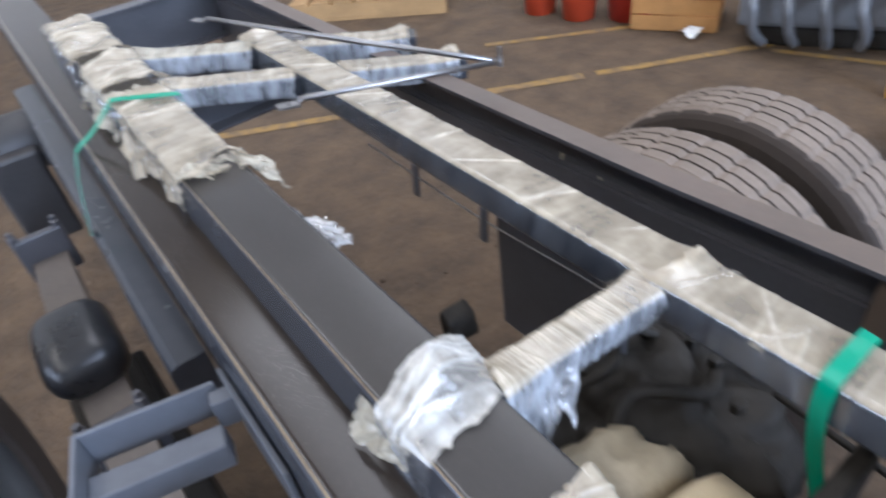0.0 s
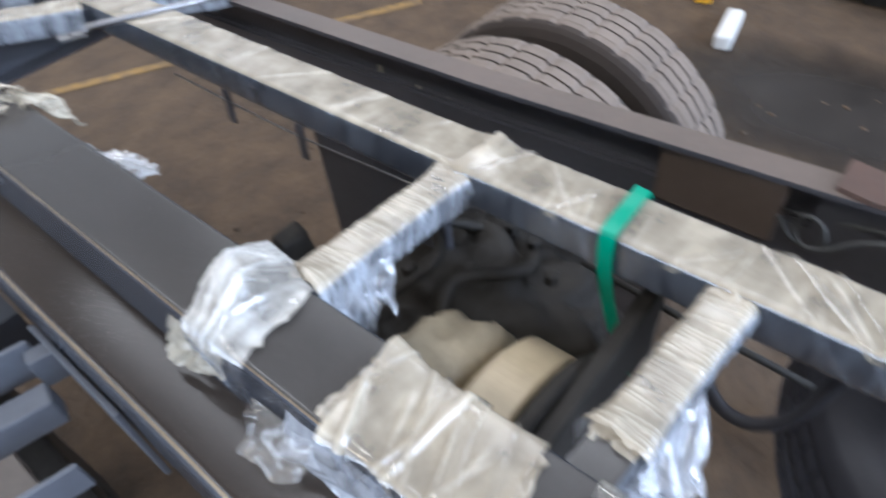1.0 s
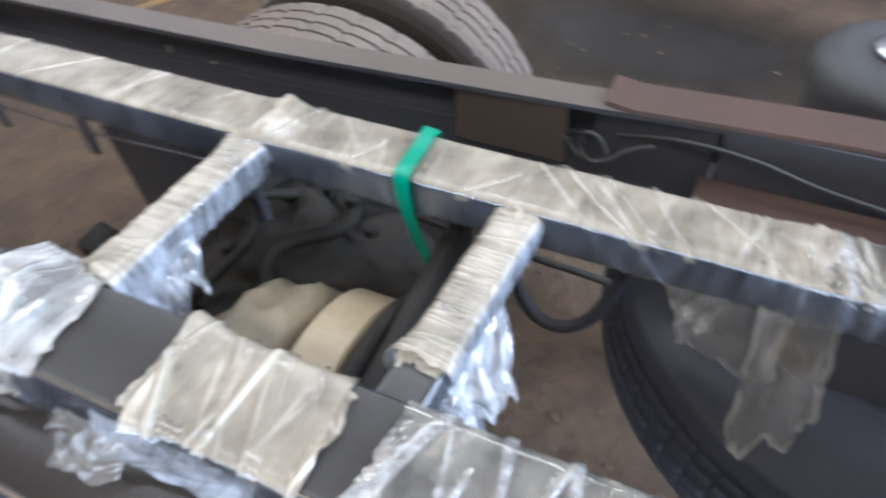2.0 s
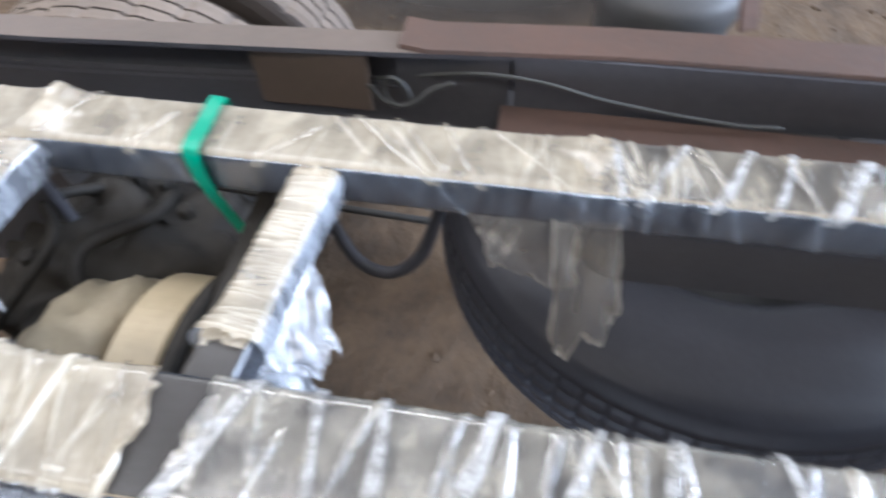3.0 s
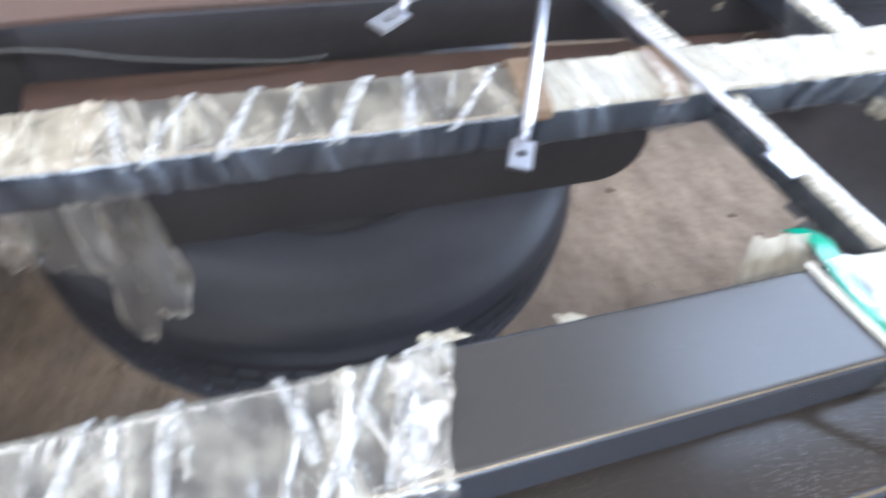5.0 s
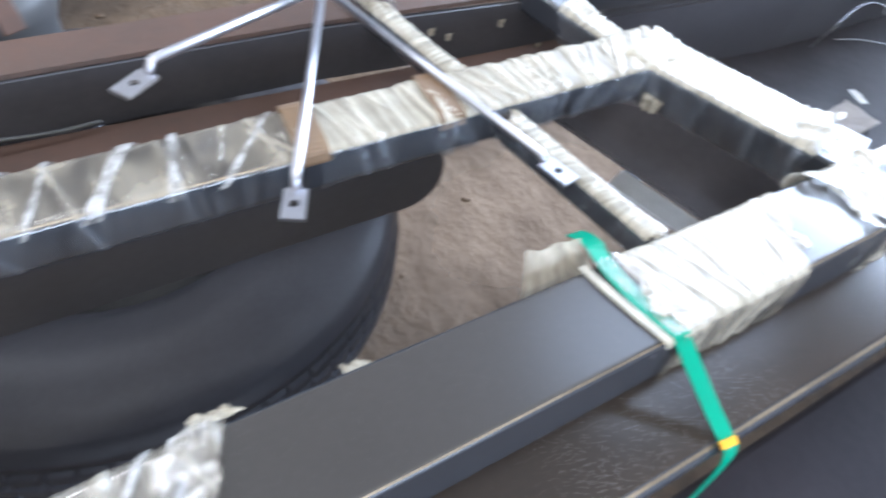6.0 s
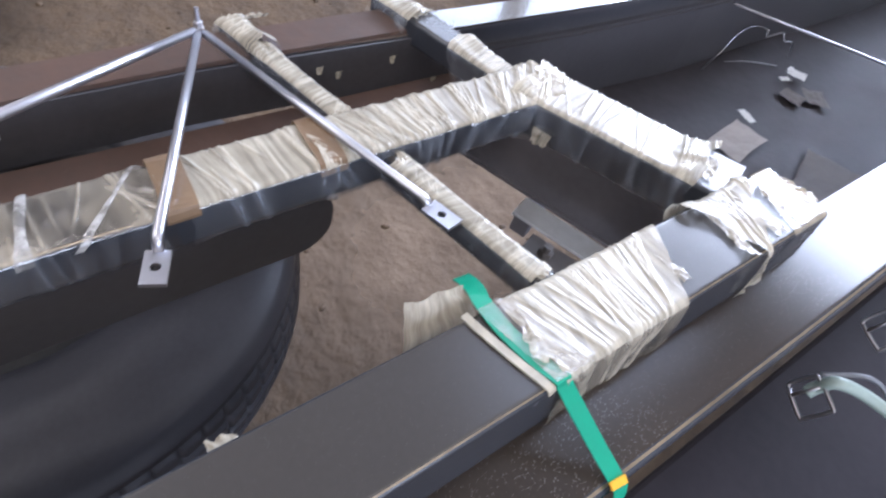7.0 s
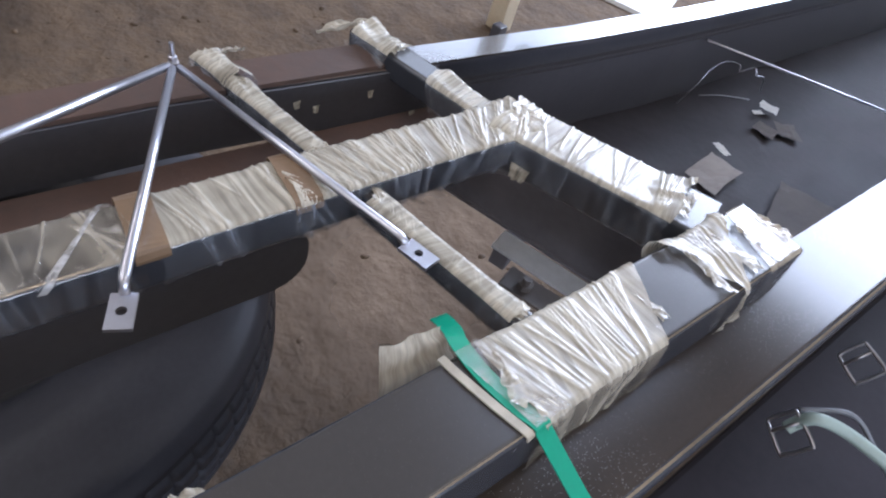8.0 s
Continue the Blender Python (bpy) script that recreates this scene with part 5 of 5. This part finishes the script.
# ---- hooks and hose outside the rail ----
def buckle(m):
    ob = thing("strap_buckle", "bright bent steel strap buckle on the chassis side", "buckle", m, "buckles")
    pts = [(0.0, -0.028, 0.0), (0.05, -0.03, 0.0), (0.056, -0.022, 0.0), (0.056, 0.022, 0.0), (0.05, 0.03, 0.0), (0.0, 0.028, 0.0), (-0.006, 0.02, 0.0), (-0.006, -0.02, 0.0), (0.0, -0.028, 0.0)]
    part("loop", sweep(smooth_line([(x * 0.85, y * 0.85, z) for x, y, z in pts], 4), 0.0030, 8), DULLSTEEL, ob, "", True)
    part("pin", sweep([(0.012, -0.025, 0.0), (0.012, 0.025, 0.0)], 0.0028, 8), DULLSTEEL, ob, "", True)
    return ob


buckle(pose(-0.243, -1.100, 0.908, 72, 12, 158))
buckle(pose(-0.243, -1.345, 0.905, 66, 10, 168))
solo("pale_hose", sweep(smooth_line([(-0.256, -1.10, 0.90), (-0.259, -1.108, 0.915), (-0.269, -1.108, 0.945), (-0.31, -1.150, 0.93), (-0.376, -1.18, 0.915), (-0.456, -1.235, 0.87), (-0.56, -1.30, 0.78)]), 0.0095, 12), PALE, "pale green rubber hose looping out from the chassis", "hose", smooth=True)
solo("thin_cable", sweep(smooth_line([(-0.25, -1.15, 0.90), (-0.30, -1.20, 0.92), (-0.36, -1.23, 0.88), (-0.46, -1.27, 0.80)]), 0.004, 8), GREY, "thin grey cable beside the pale hose", "cable", smooth=True)
# invented panel that hides the floor and darkens the area beside the rail
guard = thing("filler_panel", "invented dull black panel filling the dark area beside the chassis", "guard", pose(-0.62, -1.55, 0.0))
part("panel", box(-0.30, 0.405, -1.2, 1.05, 0.60, 0.64, 0.01), FILLER, guard)
part("leg", box(-0.28, -0.24, -1.1, -1.06, 0.0, 0.60, 0.004), SHEET, guard)
part("leg", box(-0.28, -0.24, 0.6, 0.64, 0.0, 0.60, 0.004), SHEET, guard)
part("leg", box(0.26, 0.30, -1.1, -1.06, 0.0, 0.60, 0.004), SHEET, guard)
part("leg", box(0.26, 0.30, 0.6, 0.64, 0.0, 0.60, 0.004), SHEET, guard)


# ---- things round the shed ----
def pallet(x, y, turn):
    ob = thing("wooden_pallet", "pale wooden pallet on the workshop floor", "pallet", pose(x, y, 0, 0, 0, turn), "pallets")
    for i in range(7):
        part("board", box(-0.6 + i * 0.175, -0.6 + i * 0.175 + 0.14, -0.5, 0.5, 0.122, 0.144, 0.003), WOOD, ob)
    for i in range(3):
        part("bearer", box(-0.6, 0.6, -0.5 + i * 0.45, -0.4 + i * 0.45, 0.022, 0.122, 0.004), WOOD, ob)
        part("base_board", box(-0.6, 0.6, -0.5 + i * 0.45, -0.4 + i * 0.45, 0.0, 0.022, 0.003), WOOD, ob)
    return ob


pallet(2.45, 4.95, -45)
sack = bmesh.new()
bmesh.ops.create_icosphere(sack, subdivisions=4, radius=0.4)
for v in sack.verts:
    v.co = Vector((v.co.x * 1.2, v.co.y, max(-0.36, v.co.z) * 0.7)) + v.co.normalized() * 0.05 * noise.noise(v.co * 5)
solo("wrapped_load", sack, FILM_MILKY, "white wrapped load on a wooden pallet", "load", pose(2.4, 4.95, 0.40), smooth=True)


def bucket(x, y, r, h, label, mat):
    ob = thing("bucket", label, "bucket", pose(x, y, 0), "buckets")
    bm = bmesh.new()
    join(bm, moved(lathe([(0.0, 0.0), (0.0, r * 0.8), (h, r), (h + 0.004, r + 0.008), (h - 0.012, r + 0.008), (h - 0.012, r - 0.006), (0.01, r * 0.78), (0.01, 0.0)], 32), Matrix.Rotation(radians(-90), 4, "Y")))
    part("shell", bm, mat, ob, "", True)
    part("handle", sweep(smooth_line([(r, 0, h - 0.03), (r * 0.8, 0.12, h + 0.02), (0, 0.17, h + 0.03), (-r * 0.8, 0.12, h + 0.02), (-r, 0, h - 0.03)]), 0.003, 8), DULLSTEEL, ob, "", True)
    return ob


bucket(2.95, 3.62, 0.13, 0.26, "orange red plastic bucket on the floor", ORANGE)
bucket(3.02, 3.32, 0.13, 0.26, "orange red plastic bucket on the floor", ORANGE)
bucket(3.22, 3.05, 0.17, 0.36, "dull dark red steel tub on the floor", RED)
crate = thing("wooden_crate", "low wooden crate of orange boards", "crate", pose(3.32, 2.75, 0, 0, 0, -62))
for k in range(3):
    part("board", box(-0.26, 0.26, -0.2, -0.185, 0.01 + 0.1 * k, 0.10 + 0.1 * k, 0.003), CRATEWOOD, crate)
    part("board", box(-0.26, 0.26, 0.185, 0.2, 0.01 + 0.1 * k, 0.10 + 0.1 * k, 0.003), CRATEWOOD, crate)
    part("board", box(-0.26, -0.245, -0.184, 0.184, 0.01 + 0.1 * k, 0.10 + 0.1 * k, 0.003), CRATEWOOD, crate)
    part("board", box(0.245, 0.26, -0.184, 0.184, 0.01 + 0.1 * k, 0.10 + 0.1 * k, 0.003), CRATEWOOD, crate)
part("base", box(-0.244, 0.244, -0.184, 0.184, 0.0, 0.012), CRATEWOOD, crate)
solo("paper_ball", moved(sheet(((-0.05, -0.05, 0.02), (0.05, -0.05, 0.06), (-0.05, 0.05, 0.05), (0.05, 0.05, 0.03)), 71, 10, 10, 0.03), Matrix.Translation((3.13, 2.52, 0.0))), PAPER, "crumpled white paper on the floor", "paper")

# mostly unseen body, added to block overhead light from the floor beside it
machine = thing("shading_body", "dark machine body added to shade the workshop floor", "machine", pose(3.75, 0.1, 0.0, 0, 0, -4))
part("body", box(-0.45, 0.6, -0.95, 0.75, 0.22, 1.75, 0.05, 3), BLUEBLACK, machine)
part("skirt", box(-0.40, 0.55, -0.90, 0.70, 0.05, 0.215, 0.01), GREASE, machine)
for k in range(3):
    part("panel", box(-0.462, -0.452, -0.86 + 0.53 * k, -0.38 + 0.53 * k, 0.35, 1.45, 0.004), BLUEBLACK, machine)
    part("foot", box(-0.36, -0.26, -0.8 + 0.62 * k, -0.7 + 0.62 * k, 0.0, 0.049, 0.006), GREASE, machine)

engine = thing("engine_block", "grey dirty engine and axle parts on the floor", "engine", pose(3.55, 1.95, 0, 0, 0, -62))
bm = box(-0.45, 0.45, -0.2, 0.28, 0.12, 0.62, 0.03)
part("block", bm, GREY, engine)
for k in range(6):
    part("cylinder_cover", box(-0.43 + k * 0.145, -0.31 + k * 0.145, -0.25, -0.205, 0.36, 0.58, 0.012), GREASE, engine)
for k in range(5):
    part("pipe", sweep(smooth_line([(-0.4 + 0.18 * k, -0.22, 0.34), (-0.38 + 0.17 * k, -0.32, 0.28), (-0.36 + 0.18 * k, -0.30, 0.14), (-0.3 + 0.16 * k, -0.24, 0.05)]), 0.028, 10), GREY, engine, "", True)
part("sump", box(-0.36, 0.36, -0.15, 0.2, 0.0, 0.118, 0.02), GREASE, engine)
post = solo("yellow_post", box(-0.042, 0.042, -0.042, 0.042, 0.0, 0.9, 0.008), YELLOWP, "bright yellow steel post on the floor", "post", pose(3.10, 1.34, 0, 0, 0, 20))
solo("white_block", box(-0.15, 0.15, -0.04, 0.04, 0.0, 0.075, 0.015), PAPER, "white plastic block lying on the floor", "block", pose(2.80, 1.09, 0, 0, 0, 10))

tank = thing("filter_canister", "round black canister with a silver lid outside the far rail", "canister", pose(0.87, -0.10, 0.0))
part("body", lathe([(0.0, 0.0), (0.0, 0.11), (0.90, 0.115), (0.94, 0.127), (0.97, 0.127), (0.985, 0.115), (0.995, 0.085), (0.995, 0.0)], 40, "Z"), RUBBER, tank, "", True)
part("lid", lathe([(0.997, 0.0), (0.997, 0.05), (1.003, 0.048), (1.008, 0.03), (1.008, 0.0)], 40, "Z"), STEEL, tank, "round silver lid", True)
part("tab", moved(box(-0.004, 0.004, -0.014, 0.014, 0.0, 0.07, 0.002), pose(0.605, -0.165, CH, 0, 25, 25)), RUST, truck, "brown steel tab standing on the flange")

solo("roof_post", box(-0.05, 0.05, -0.05, 0.05, 0.0, 6.195, 0.006), CREAM, "cream painted steel roof post", "post", pose(1.93, -2.72, 0, 0, 0, 10))
solo("post_foot", box(-0.03, 0.03, -0.03, 0.03, 0.0, 0.09, 0.006), BLACK, "small black block on the floor by the post", "block", pose(1.83, -2.62, 0, 0, 0, 10))
solo("white_slab", box(-0.25, 0.25, -0.3, 0.3, 0.0, 0.03, 0.004), PAPER, "flat white slab at floor level", "board", pose(2.02, -4.02, 0, 0, 0, 25))
